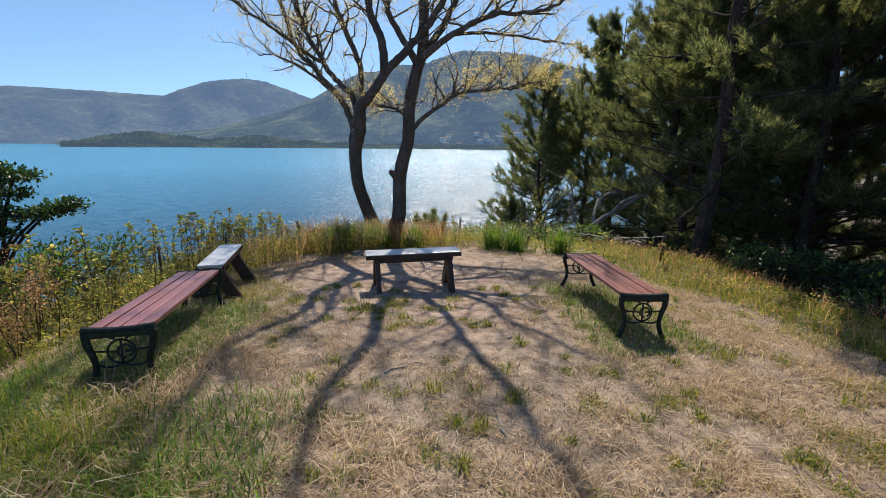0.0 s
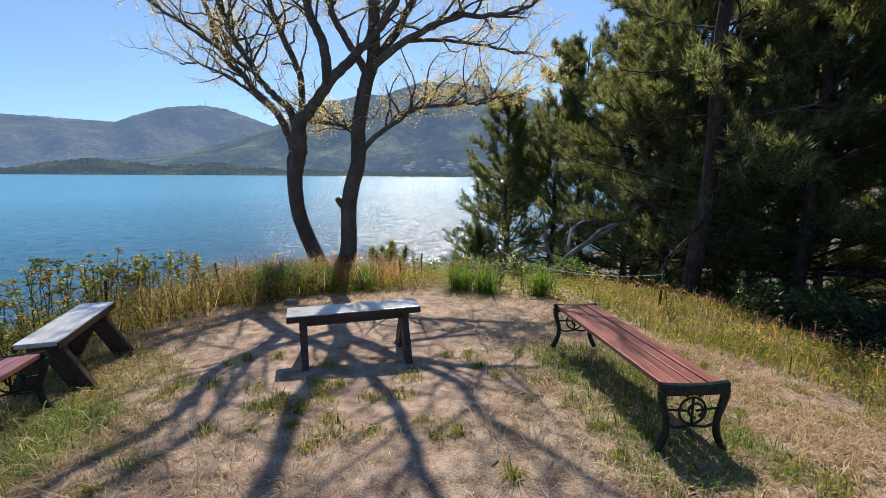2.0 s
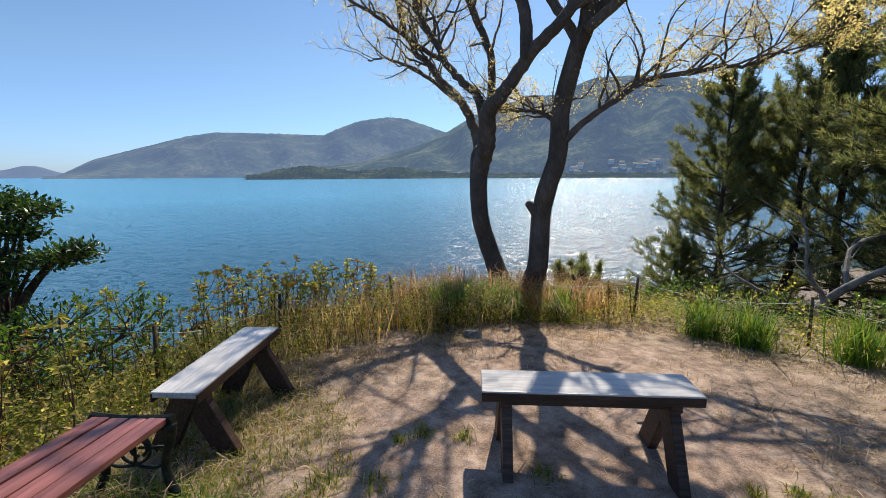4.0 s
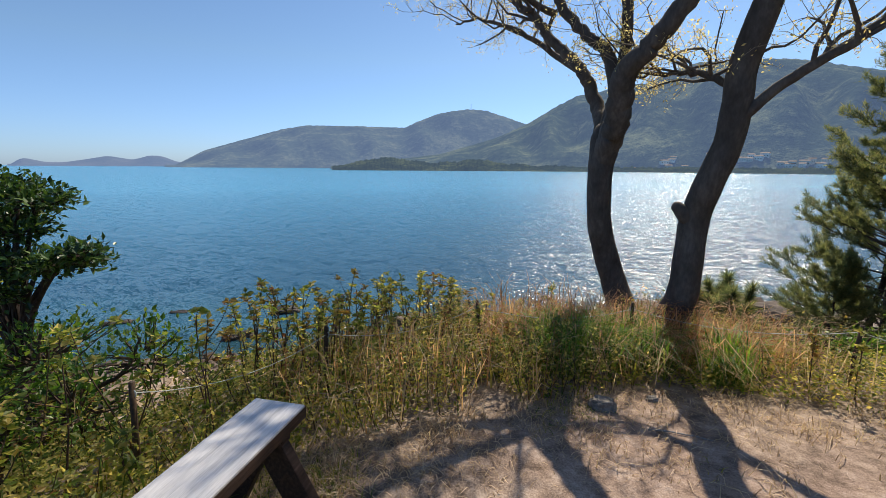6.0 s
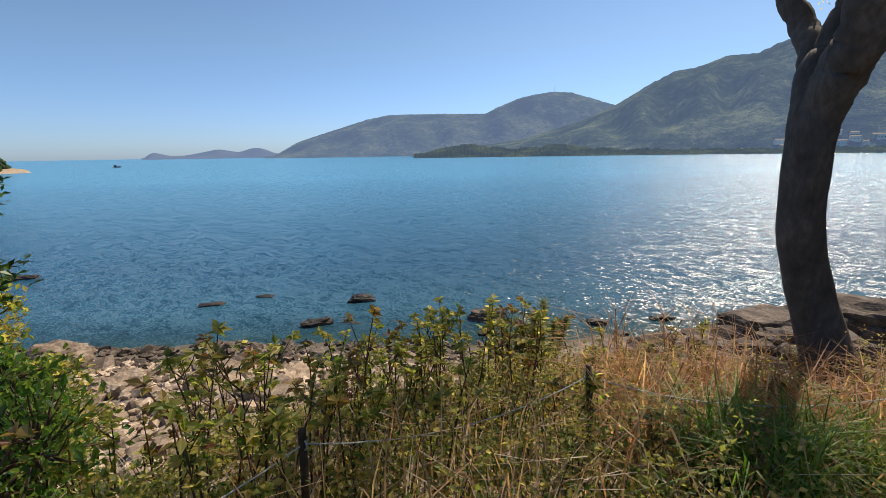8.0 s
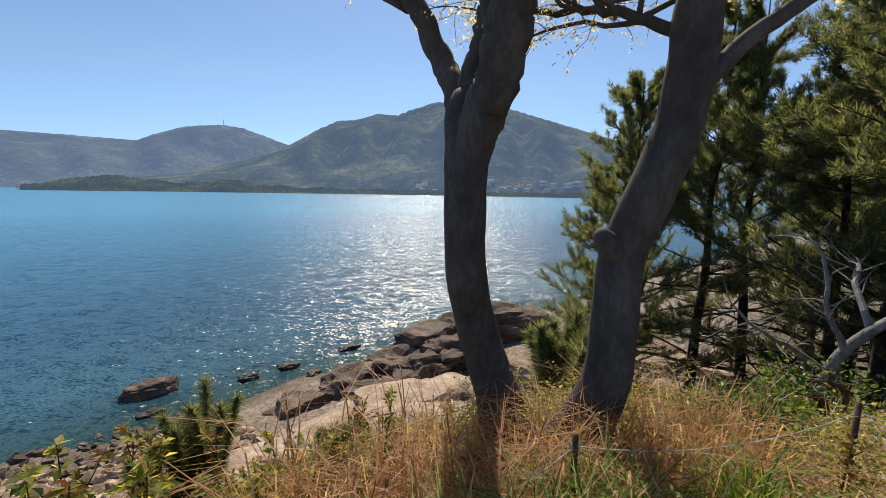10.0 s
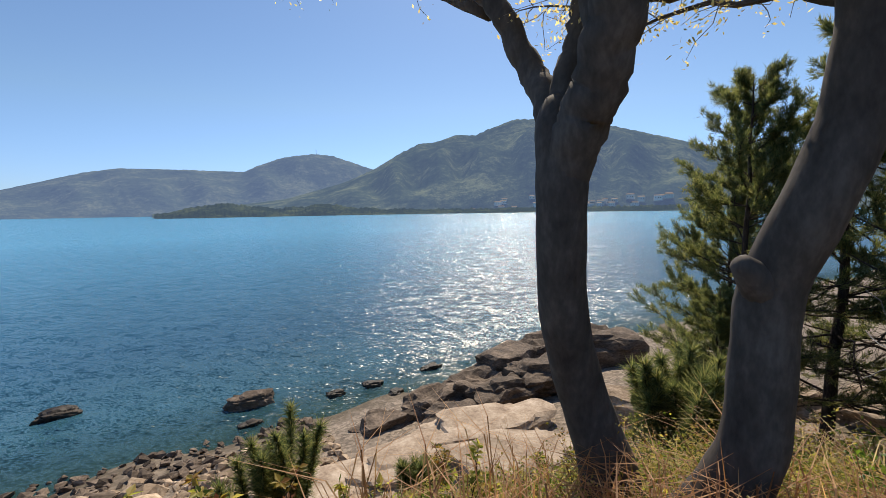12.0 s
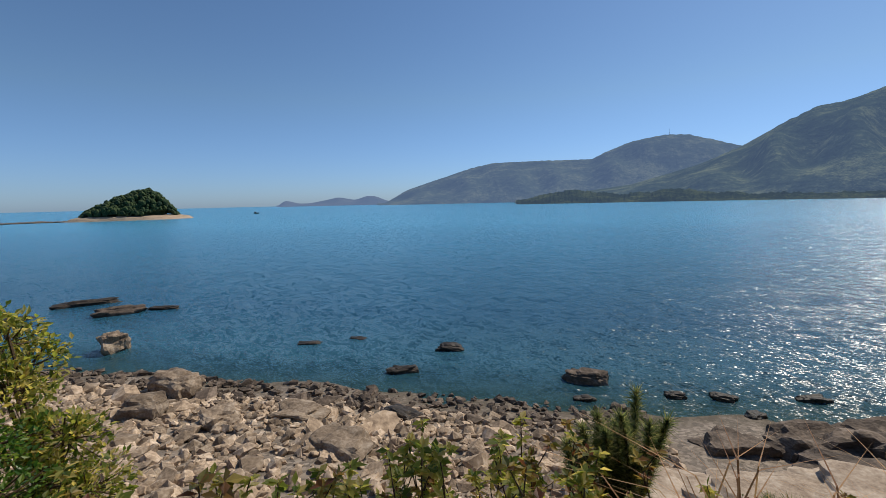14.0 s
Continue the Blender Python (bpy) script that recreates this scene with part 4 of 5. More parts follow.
shrub("green_bush", -6.6, 6.4, [(0, 0, 1.5, 0.28, 0.25), (0.15, 0.05, 1.15, 0.36, 0.28), (-0.3, -0.1, 1.35, 0.36, 0.3), (0.1, -0.15, 0.85, 0.42, 0.3), (0.3, 0.0, 0.6, 0.4, 0.3), (0.5, -0.3, 0.9, 0.4, 0.3), (0.7, -0.2, 0.5, 0.45, 0.3), (-0.1, -0.5, 1.1, 0.45, 0.3)], 3600, 0.055, M_BUSH, M_STEM, 44, "leafy dark green bush at the edge of the slope", -1.6)
shrub("green_bush", -4.3, 3.9, [(0, 0, 0.6, 0.4, 0.3), (0.1, 0.6, 0.6, 0.4, 0.3), (-0.3, -0.5, 0.5, 0.45, 0.3), (-0.7, 0.2, 0.7, 0.5, 0.3)], 2800, 0.05, M_BUSH, M_STEM, 45, "low leafy green bush behind the slat bench")
for i, (x, y, h) in enumerate(((5.2, 5.2, 0.8), (5.8, 6.6, 1.0), (4.9, 7.2, 0.7), (5.0, 10.4, 0.9), (3.9, 10.2, 0.7), (6.4, 10.2, 1.2), (5.6, 3.9, 0.9), (4.7, 2.9, 0.7), (7.6, 6.8, 1.3), (5.9, 2.2, 1.0), (8.0, 10.2, 1.3), (3.0, 11.2, 0.6), (7.2, 11.0, 1.1), (6.2, 8.2, 1.1))):
    r = np.random.default_rng(60 + i)
    shrub("undergrowth_bush", x, y, [(r.normal(0, 0.45), r.normal(0, 0.45), h * r.uniform(0.5, 1.0), 0.5 * h + 0.15, 0.35 * h) for _ in range(5)], 800, 0.06, M_EVERGREEN, M_PINEBARK, 70 + i, "dark shady undergrowth bush beneath the pines")
for i, (x, y, h) in enumerate(((0.5, 9.7, 0.32), (1.4, 10.0, 0.36), (2.3, 9.6, 0.34), (1.9, 10.8, 0.5), (0.9, 10.9, 0.42), (2.9, 9.0, 0.34))):
    r = np.random.default_rng(95 + i)
    shrub("green_bush", x, y, [(r.normal(0, 0.25), r.normal(0, 0.2), h * r.uniform(0.5, 1.0), 0.36 * h + 0.1, 0.3 * h) for _ in range(5)], 1500, 0.05, M_BUSH, M_STEM, 180 + i, "low leafy green bush on the slope before the pines")
shrub("yellow_bush", 1.6, 8.9, [(0, 0, 0.4, 0.3, 0.22), (0.4, 0.1, 0.45, 0.32, 0.25), (-0.4, 0.1, 0.35, 0.3, 0.2)], 800, 0.045, M_WEED, M_STEM, 90, "low yellow-green bush at the rim")


# ---- grass and weeds ----
LAWN = [(-3.5, -30), (-3.5, 2.9), (-3.1, 3.7), (-3.0, 4.6), (-3.1, 5.75), (-2.68, 6.4), (-2.12, 7.02), (-1.72, 7.42), (-1.15, 8.0), (-0.55, 8.2), (0.55, 8.38), (0.95, 8.0), (1.94, 7.4), (2.4, 6.1), (2.95, 5.2), (3.2, 4.3), (3.3, 3.4), (3.5, 2.5), (4, -30)]


def on_lawn(x, y):
    inside = np.zeros(x.shape, bool)
    for (x0, y0), (x1, y1) in zip(LAWN, LAWN[1:] + LAWN[:1]):
        if y0 != y1:
            inside ^= ((y0 > y) != (y1 > y)) & (x < (x1 - x0) * (y - y0) / (y1 - y0) + x0)
    return inside


def near_stand(x, y):
    """The trodden spot at the rim where one stands to look out."""
    return np.hypot(x + 2.15, y - 7.1) < 0.2


def grass(name, label, mat, x, y, height, width, lean, seed, z=None):
    r = np.random.default_rng(seed)
    n = len(x)
    c = np.stack([x, y, (ground_z(x, y) if z is None else z) - 0.01], -1)
    a = r.uniform(0, 2 * np.pi, n)
    out = np.stack([np.cos(a), np.sin(a), 0 * a], -1)
    s = np.stack([-np.sin(a), np.cos(a), 0 * a], -1) * (width * r.uniform(0.6, 1.3, n))[:, None]
    h, ln = (height * r.uniform(0.5, 1.3, n))[:, None], (lean * r.uniform(0.2, 1.5, n))[:, None]
    up = np.array([0, 0, 1.0])
    m = c + up * h * 0.6 + out * h * ln * 0.3
    t = c + up * h * (1 - 0.35 * np.minimum(ln, 1.6)) + out * h * ln * 0.9
    v = np.stack([c - s, c + s, m + s * 0.7, m - s * 0.7, t], 1)
    return tagged(new(name, blades(name, mat, v, 5, [(0, 1, 2), (0, 2, 3), (3, 2, 4)])), label, "grass", kind="stuff")


def scatter(n, x0, x1, y0, y1, seed):
    r = np.random.default_rng(seed)
    return r.uniform(x0, x1, n), r.uniform(y0, y1, n), r


def bareness(x, y):
    return ((x + 0.45) / 1.5) ** 2 + ((y - 6.0) / 2.3) ** 2 + 0.9 * wave(x, y, 1.6, 77) + 0.5 * wave(x, y, 4.5, 78)


# short dry turf, thin on the trodden earth
x, y, r = scatter(260000, -3.6, 4.2, 1.0, 8.6, 101)
b = bareness(x, y)
keep = on_lawn(x, y) & (r.random(len(x)) < np.clip(0.03 + 0.36 * (b - 0.7), 0.02, 0.75) * np.clip(0.75 + 0.5 * wave(x, y, 3.5, 88) + 0.4 * wave(x, y, 9.0, 89), 0.1, 1.2))
grass("dry_turf", "short straw-coloured dry turf on trodden earth", M_STRAW, x[keep], y[keep], np.where(wave(x[keep], y[keep], 5, 79) > 0.3, 0.085, 0.045), 0.0032, 2.2, 102)
# green turf: patches, more towards both sides and in the foreground
x, y, r = scatter(260000, -3.9, 4.6, 0.8, 8.6, 103)
w = wave(x, y, 3.2, 80) + 0.6 * wave(x, y, 9.0, 81)
side = 1.2 * smooth_step(0.9, 2.6, -x) + 0.9 * smooth_step(1.9, 3.4, x) + 0.1 * smooth_step(3.5, 2.0, y) - 0.3
keep = (rim(x, y) < 0.4) & (bareness(x, y) > 0.9) & (r.random(len(x)) < np.clip(0.55 * (w + side - 0.45), 0, 0.75))
x, y = x[keep], y[keep]
hh = 0.042 + 0.05 * smooth_step(1.2, 2.6, np.abs(x + 0.2)) + 0.14 * smooth_step(0.9, 2.2, -x) * smooth_step(3.2, 1.9, y)
grass("green_turf", "patchy green turf with longer blades at the edges", M_GRASS, x, y, hh, 0.0026, 1.3, 104)
# single green tufts in the open
r = np.random.default_rng(105)
tx, ty = r.uniform(-1.9, 3.0, 200), r.uniform(1.0, 5.6, 200)
ts = r.uniform(0.02, 0.06, 200)[:, None]
x = (tx[:, None] + r.normal(0, 1, (200, 60)) * ts).ravel()
y = (ty[:, None] + r.normal(0, 1, (200, 60)) * ts).ravel()
grass("grass_tufts", "small green tufts in the worn turf", M_GRASS, x, y, np.repeat(r.uniform(0.035, 0.09, 200), 60), 0.0034, 1.3, 106)
# lush longer grass at the near west side
x, y, r = scatter(16000, -3.8, -0.9, 0.9, 2.9, 125)
k = r.random(len(x)) < np.clip(0.55 + 0.6 * wave(x, y, 2.8, 90) + 0.5 * (-x - 1.9), 0, 1)
grass("lush_grass", "lush green grass in long leaning blades", M_LUSH, x[k], y[k], np.full(k.sum(), 0.13), 0.0032, 1.5, 126)
# deep green grass left unmown under the slat benches
x, y, r = scatter(3000, 1.15, 2.1, 3.5, 5.7, 127)
grass("bench_grass", "deep green unmown grass under a slat bench", M_LUSH, x, y, np.full(len(x), 0.09), 0.0032, 1.3, 128)
x, y, r = scatter(5200, -2.9, -1.85, 2.9, 4.7, 129)
grass("bench_grass", "deep green unmown grass under a slat bench", M_LUSH, x, y, np.full(len(x), 0.11), 0.0032, 1.4, 130)
# long pale grass round the near bench and down the slope's shoulder
x, y, r = scatter(9000, -3.7, -1.7, 1.2, 4.6, 107)
keep = r.random(len(x)) < np.clip(0.5 * wave(x, y, 2.6, 82) + 0.25, 0, 1)
grass("long_dry_grass", "long pale dry grass lying over green blades", M_STRAW, x[keep], y[keep], np.full(keep.sum(), 0.16), 0.0028, 1.9, 108)


def tall(x, y):
    """How high the weeds stand: waist-high to the west, low where the view opens to the shore."""
    far = np.hypot(x + 2.2, y - 7.1)
    gap = smooth_step(0.9, 1.2, far) * smooth_step(4.2, 3.2, far) * smooth_step(7.0, 7.5, y) * smooth_step(-1.4, -1.9, x)
    dip = smooth_step(1.0, 0.5, np.hypot((x + 4.3) / 1.2, y - 6.6))
    return (1.0 - 0.42 * gap) * (1 - 0.2 * dip) * (1 - 0.5 * smooth_step(1.2, 2.6, x))


def bed(n, seed, x0=-5.2, x1=5.0, y0=2.0, y1=11.5, out=1.9):
    x, y, r = scatter(n, x0, x1, y0, y1, seed)
    k = ~on_lawn(x, y) & (rim(x, y) < out) & ~near_stand(x, y)
    return x[k], y[k], r


# leafy green ground weeds
x, y, r = bed(30000, 110)
h = 0.30 * tall(x, y) * r.uniform(0.35, 1.25, len(x)) * np.clip(0.75 + 0.45 * wave(x, y, 2.0, 83), 0.3, 1.3)
m = (x < 1.0) | (r.random(len(x)) < np.where(y > 6.8, 0.3, 0.15))
x, y, h = x[m], y[m], h[m]
k = 9
u = r.random((len(x), k))
cx = np.stack([np.repeat(x, k), np.repeat(y, k), np.repeat(ground_z(x, y), k) + np.repeat(h, k) * (0.15 + 0.85 * u.ravel())], -1)
cx[:, :2] += r.normal(0, 0.03, (len(cx), 2))
d = r.normal(0, 1, cx.shape)
d[:, 2] = np.abs(d[:, 2]) * 0.5
tagged(new("ground_weeds", blades("ground_weeds", M_WEED, leaf_quads(cx, d, 0.034, r), 4, LEAF_FACES)), "dense low leafy green weeds along the rim", "weeds", kind="stuff")
# green and yellowing blades among them
x, y, r = bed(5200, 111)
grass("rim_grass", "mixed green grass blades among the weeds", M_GRASS, x, y, 0.30 * tall(x, y) * np.clip(0.7 + 0.6 * wave(x, y, 2.2, 84), 0.25, 1.4), 0.005, 1.1, 112)
x, y, r = bed(3600, 113, -5.0, 0.4, 5.0, 11.5, 2.6)
m = np.clip(0.65 + 0.9 * wave(x, y, 1.7, 85), 0, 1)
k = r.random(len(x)) < m
grass("dry_rim_grass", "tall straw-coloured dry grass along the rim", M_STRAW, x[k], y[k], 0.52 * tall(x[k], y[k]), 0.0038, 0.9, 114)
x, y, r = bed(1300, 141, -3.6, -0.4, 6.4, 9.4)
k = r.random(len(x)) < np.clip(0.5 + 0.9 * wave(x, y, 2.4, 91), 0, 1)
grass("rusty_rim_grass", "thin rust-coloured dry stalks among the weeds", M_RUST, x[k], y[k], 0.6 * tall(x[k], y[k]), 0.0042, 0.7, 142)
# rusty clump grass round the foot of the twin trunks
r = np.random.default_rng(115)
cl = [(-1.9, 8.5), (-1.6, 8.75), (-1.3, 8.85), (-1.05, 8.75), (-0.75, 8.8), (-2.2, 8.7), (-1.45, 9.1), (-0.95, 9.2), (-2.0, 9.2), (-0.45, 9.0), (-1.7, 8.3), (-2.35, 8.25), (-0.2, 9.1), (-2.6, 8.9)]
x = np.concatenate([cx0 + r.normal(0, 0.10, 110) for cx0, _ in cl])
y = np.concatenate([cy0 + r.normal(0, 0.09, 110) for _, cy0 in cl])
grass("rusty_clump_grass", "arching rusty dry grass round the foot of the trunks", M_RUST, x, y, np.full(len(x), 0.62), 0.0045, 1.6, 116)
cl = [(-1.85, 7.95), (-1.7, 8.15), (-1.45, 8.35), (-1.2, 8.4), (-2.0, 8.1), (0.9, 8.2), (1.25, 8.0), (2.0, 7.7), (-0.6, 8.5)]
x = np.concatenate([cx0 + r.normal(0, 0.09, 300) for cx0, _ in cl])
y = np.concatenate([cy0 + r.normal(0, 0.08, 300) for _, cy0 in cl])
grass("green_clump_grass", "dense dark green clump grass at the rim", M_LUSH, x, y, np.full(len(x), 0.52), 0.005, 0.9, 117)
# scrub on the slope below
x, y, r = scatter(30000, -9.5, 5.0, 6.0, 17.0, 118)
k = (rim(x, y) > 1.2) & (ground_z(x, y) > -5.6) & (r.random(len(x)) < np.clip(0.5 + 0.7 * wave(x, y, 1.2, 86), 0.05, 1))
x, y = x[k], y[k]
zz = ground_z(x, y) + r.random(len(x)) * 0.5
d = r.normal(0, 1, (len(x), 3))
tagged(new("slope_scrub", blades("slope_scrub", M_WEED, leaf_quads(np.stack([x, y, zz], -1), d, 0.11, r), 4, LEAF_FACES)), "low scrub on the steep slope below the rim", "scrub", kind="stuff")
x, y, r = scatter(26000, -9.5, 5.0, 6.0, 17.0, 119)
k = (rim(x, y) > 0.8) & (ground_z(x, y) > -5.4)
grass("slope_grass", "dry grass on the steep slope below the rim", M_RUST, x[k], y[k], np.full(k.sum(), 0.32), 0.005, 1.1, 120)
# forest litter and grass at the wood's edge
x, y, r = scatter(52000, 2.6, 8.0, 1.0, 11.0, 121)
k = ~on_lawn(x, y) & (r.random(len(x)) < np.clip(1.3 - 0.32 * (x - 2.8), 0.05, 1))
grass("wood_edge_grass", "yellow-green grass running down to the pines", M_GRASS, x[k], y[k], np.full(k.sum(), 0.12), 0.0036, 1.4, 122)
x, y, r = scatter(4500, 2.8, 7.0, 2.0, 11.0, 123)
k = ~on_lawn(x, y)
grass("wood_edge_straw", "dead brown stalks at the edge of the wood", M_RUST, x[k], y[k], np.full(k.sum(), 0.26), 0.003, 1.2, 124)


# knee-high leafy stalks, too many to tell apart
def stalks(name, label, mat, x, y, height, leaves, size, seed):
    r = np.random.default_rng(seed)
    n = len(x)
    foot = np.stack([x, y, ground_z(x, y) - 0.02], -1)
    lean = r.normal(0, 0.22, (n, 3))
    lean[:, 2] = 1.0
    h = (height * r.uniform(0.5, 1.25, n))[:, None]
    top = foot + lean * h
    mid = (foot + top) / 2 + r.normal(0, 0.03, (n, 3)) * h
    w = np.array([0.0024, 0.0018, 0.0])
    v = np.stack([foot - w, foot + w, mid + w * 0.8, mid - w * 0.8, top], 1)
    tagged(new(name + "_stems", blades(name + "_stems", M_STEM, v, 5, [(0, 1, 2), (0, 2, 3), (3, 2, 4)])), "thin brown stems of " + label, "weeds", kind="stuff")
    u = 1 - r.random((n, leaves)) ** 1.5 * 0.8
    at = (foot[:, None] + (top - foot)[:, None] * u[..., None]).reshape(-1, 3) + r.normal(0, 0.012, (n * leaves, 3))
    d = r.normal(0, 1, at.shape)
    d[:, 2] = np.abs(d[:, 2]) * 0.6
    return tagged(new(name, blades(name, mat, leaf_quads(at, d, size, r), 4, LEAF_FACES)), label, "weeds", kind="stuff")


x, y, r = bed(2600, 151, -5.2, 0.2, 3.4, 11.0, 2.2)
k = r.random(len(x)) < np.clip(0.55 + 0.8 * wave(x, y, 1.9, 92), 0.05, 1)
stalks("leafy_weeds", "knee-high yellow-green leafy weeds along the rim", M_WEED, x[k], y[k], 0.46 * tall(x[k], y[k]), 26, 0.027, 152)
x, y, r = bed(900, 153, -5.2, 0.2, 4.0, 11.0, 2.2)
stalks("budding_weeds", "thin weeds with reddish young leaves along the rim", M_REDLEAF, x, y, 0.5 * tall(x, y), 16, 0.024, 154)


def weed_plant(x, y, height, seed, reddish):
    """A tall weed: a thin dark stem, side shoots, leaf clusters at their tips."""
    r = np.random.default_rng(seed)
    t = thing("weed_plant", (x, y, gz(x, y)), "tall thin weed with a reddish leaf tuft" if reddish else "tall thin weed with yellow-green leaf clusters", "weed", "tall weeds on the rim")
    st, c, d = Geo(), [], []
    p, rad = grow((0, 0, -0.05), (r.normal(0, 0.18), r.normal(0, 0.18), 1), height, 0.0065, r, 0.3, 0.16, 7)
    st.tube(p, rad, 5, False)
    shoots = [p]
    for j in (3, 4, 5, 6):
        if r.random() < 0.6:
            q, qr = grow(p[j], (r.normal(0, 0.6), r.normal(0, 0.6), 0.9), height * r.uniform(0.15, 0.32), 0.004, r, 0.3, 0.2, 4)
            st.tube(q, qr, 4, False)
            shoots.append(q)
    for q in shoots:
        k = 10
        a = np.arange(k) * 2.4
        c.append(q[-1] - (q[-1] - q[-2]) * r.random((k, 1)) * 0.6)
        d.append(np.stack([np.cos(a), np.sin(a), r.uniform(-0.2, 0.6, k)], -1))
    k = 26
    u = r.integers(2, len(p), k)
    c.append(p[u])
    d.append(r.normal(0, 1, (k, 3)))
    part("stem", st, M_STEM, t)
    o = new("foliage", blades("foliage", M_REDLEAF if reddish else M_WEED, leaf_quads(np.concatenate(c), np.concatenate(d), 0.048, r), 4, LEAF_FACES))
    o.parent = t
    tagged(o, kind="stuff")


r = np.random.default_rng(130)
made = 0
while made < 100:
    x, y = r.uniform(-4.9, -1.8), r.uniform(3.6, 10.2)
    if on_lawn(np.array([x]), np.array([y]))[0] or rim(x, y) > 1.6 or near_stand(x, y) or math.hypot(x + 2.1, y - 7.0) < 0.95 or math.hypot(x + 2.0, y - 6.3) < 1.2 or math.hypot(x + 1.7, y - 5.2) < 1.45:
        continue
    weed_plant(x, y, r.uniform(0.5, 0.95) * float(tall(np.array(x), np.array(y))), 200 + made, made % 4 == 0)
    made += 1
for i, (x, y, h) in enumerate(((0.0, 8.7, 0.55), (0.25, 8.6, 0.6), (-0.3, 8.6, 0.4), (0.8, 8.4, 0.45), (1.1, 8.5, 0.55), (1.5, 8.2, 0.5), (-2.2, 7.9, 0.45), (-2.5, 7.8, 0.5), (2.6, 7.3, 0.45), (3.3, 6.6, 0.5))):
    weed_plant(x, y, h, 300 + i, i % 3 == 0)
# leafy weeds that top the rim above the beach
r = np.random.default_rng(131)
for i in range(30):
    a, far = radians(r.uniform(30, 76)), r.uniform(1.35, 2.1)
    x, y = -2.2 - math.sin(a) * far, 7.1 + math.cos(a) * far
    weed_plant(x, y, max(0.35, gz(-2.2, 7.1) + 1.52 - far * r.uniform(0.54, 0.68) - gz(x, y)), 330 + i, i % 5 == 0)
for i in range(18):
    x, y = r.uniform(-4.4, -3.3), r.uniform(6.45, 7.0)
    weed_plant(x, y, r.uniform(0.6, 0.85), 380 + i, i % 3 == 0)


# a rusty dock stalk by the slat bench
for i, (x, y, h) in enumerate(((-3.3, 3.62, 0.85), (-3.5, 3.9, 0.7), (-3.22, 3.38, 0.6))):
    r = np.random.default_rng(400 + i)
    t = thing("dock_plant", (x, y, gz(x, y)), "dead rusty-brown dock stalk with seed heads", "weed", "dock stalks")
    st, c = Geo(), []
    for _ in range(5):
        p, rad = grow((0, 0, -0.03), (r.normal(0, 0.2), r.normal(0, 0.2), 1), h * r.uniform(0.7, 1.1), 0.005, r, 0.3, 0.12, 6)
        st.tube(p, rad, 4, False)
        u = r.random((120, 1)) ** 0.6
        q = p[2] + (p[-1] - p[2]) * u
        c.append(q + r.normal(0, 0.028, q.shape))
    part("stem", st, M_STEM, t)
    c = np.concatenate(c)
    o = new("seed_heads", blades("seed_heads", M_RUST, leaf_quads(c, r.normal(0, 1, c.shape), 0.02, r), 4, LEAF_FACES))
    o.parent = t
    tagged(o, "rusty seed heads", kind="stuff")


# ---- shore: stones, boulders, ledge ----
def stone_mesh(seed, mat):
    """An angular stone about 1 m across: a hull of a few corners."""
    r = np.random.default_rng(seed)
    bm = bmesh.new()
    for _ in range(15):
        u = r.normal(0, 1, 3)
        u /= np.linalg.norm(u)
        bm.verts.new(u * np.array([0.5, 0.4, 0.27]) * r.uniform(0.8, 1.1))
    hull = bmesh.ops.convex_hull(bm, input=bm.verts[:])
    bmesh.ops.delete(bm, geom=[v for v in bm.verts if not v.link_faces], context="VERTS")
    me = bpy.data.meshes.new("stone")
    bm.to_mesh(me)
    bm.free()
    me.materials.append(mat)
    return me


def rock(name, at, size, seed, mat, label, rz=0.0, layers=0.0, lumps=1.0):
    """A weathered boulder: a rounded block broken up by coarse and fine relief."""
    bm = bmesh.new()
    bmesh.ops.create_icosphere(bm, subdivisions=4, radius=1.0)
    off = Vector((seed * 3.7, seed * 1.3, seed * 2.1))
    for v in bm.verts:
        p = v.co.copy()
        q = Vector([math.copysign(abs(c) ** 0.7, c) for c in p])
        n = noise.noise(p * 1.2 + off) * 0.32 * lumps + noise.noise(p * 2.7 + off) * 0.16 * lumps + noise.noise(p * 6 + off) * 0.06
        cell = noise.voronoi(p * 1.7 + off)[0][0]
        q *= 1 + n - 0.25 * cell * lumps
        if layers:
            q.z += 0.10 * layers * math.sin(q.z * 9 + noise.noise(p * 1.5 + off) * 3)
        v.co = (q.x * size[0] / 2, q.y * size[1] / 2, q.z * size[2] / 2)
    me = bpy.data.meshes.new(name)
    bm.to_mesh(me)
    bm.free()
    me.materials.append(mat)
    ob = new(name, me)
    ob.matrix_world = pose(*at, 0, 0, rz)
    return tagged(ob, label, "rock")


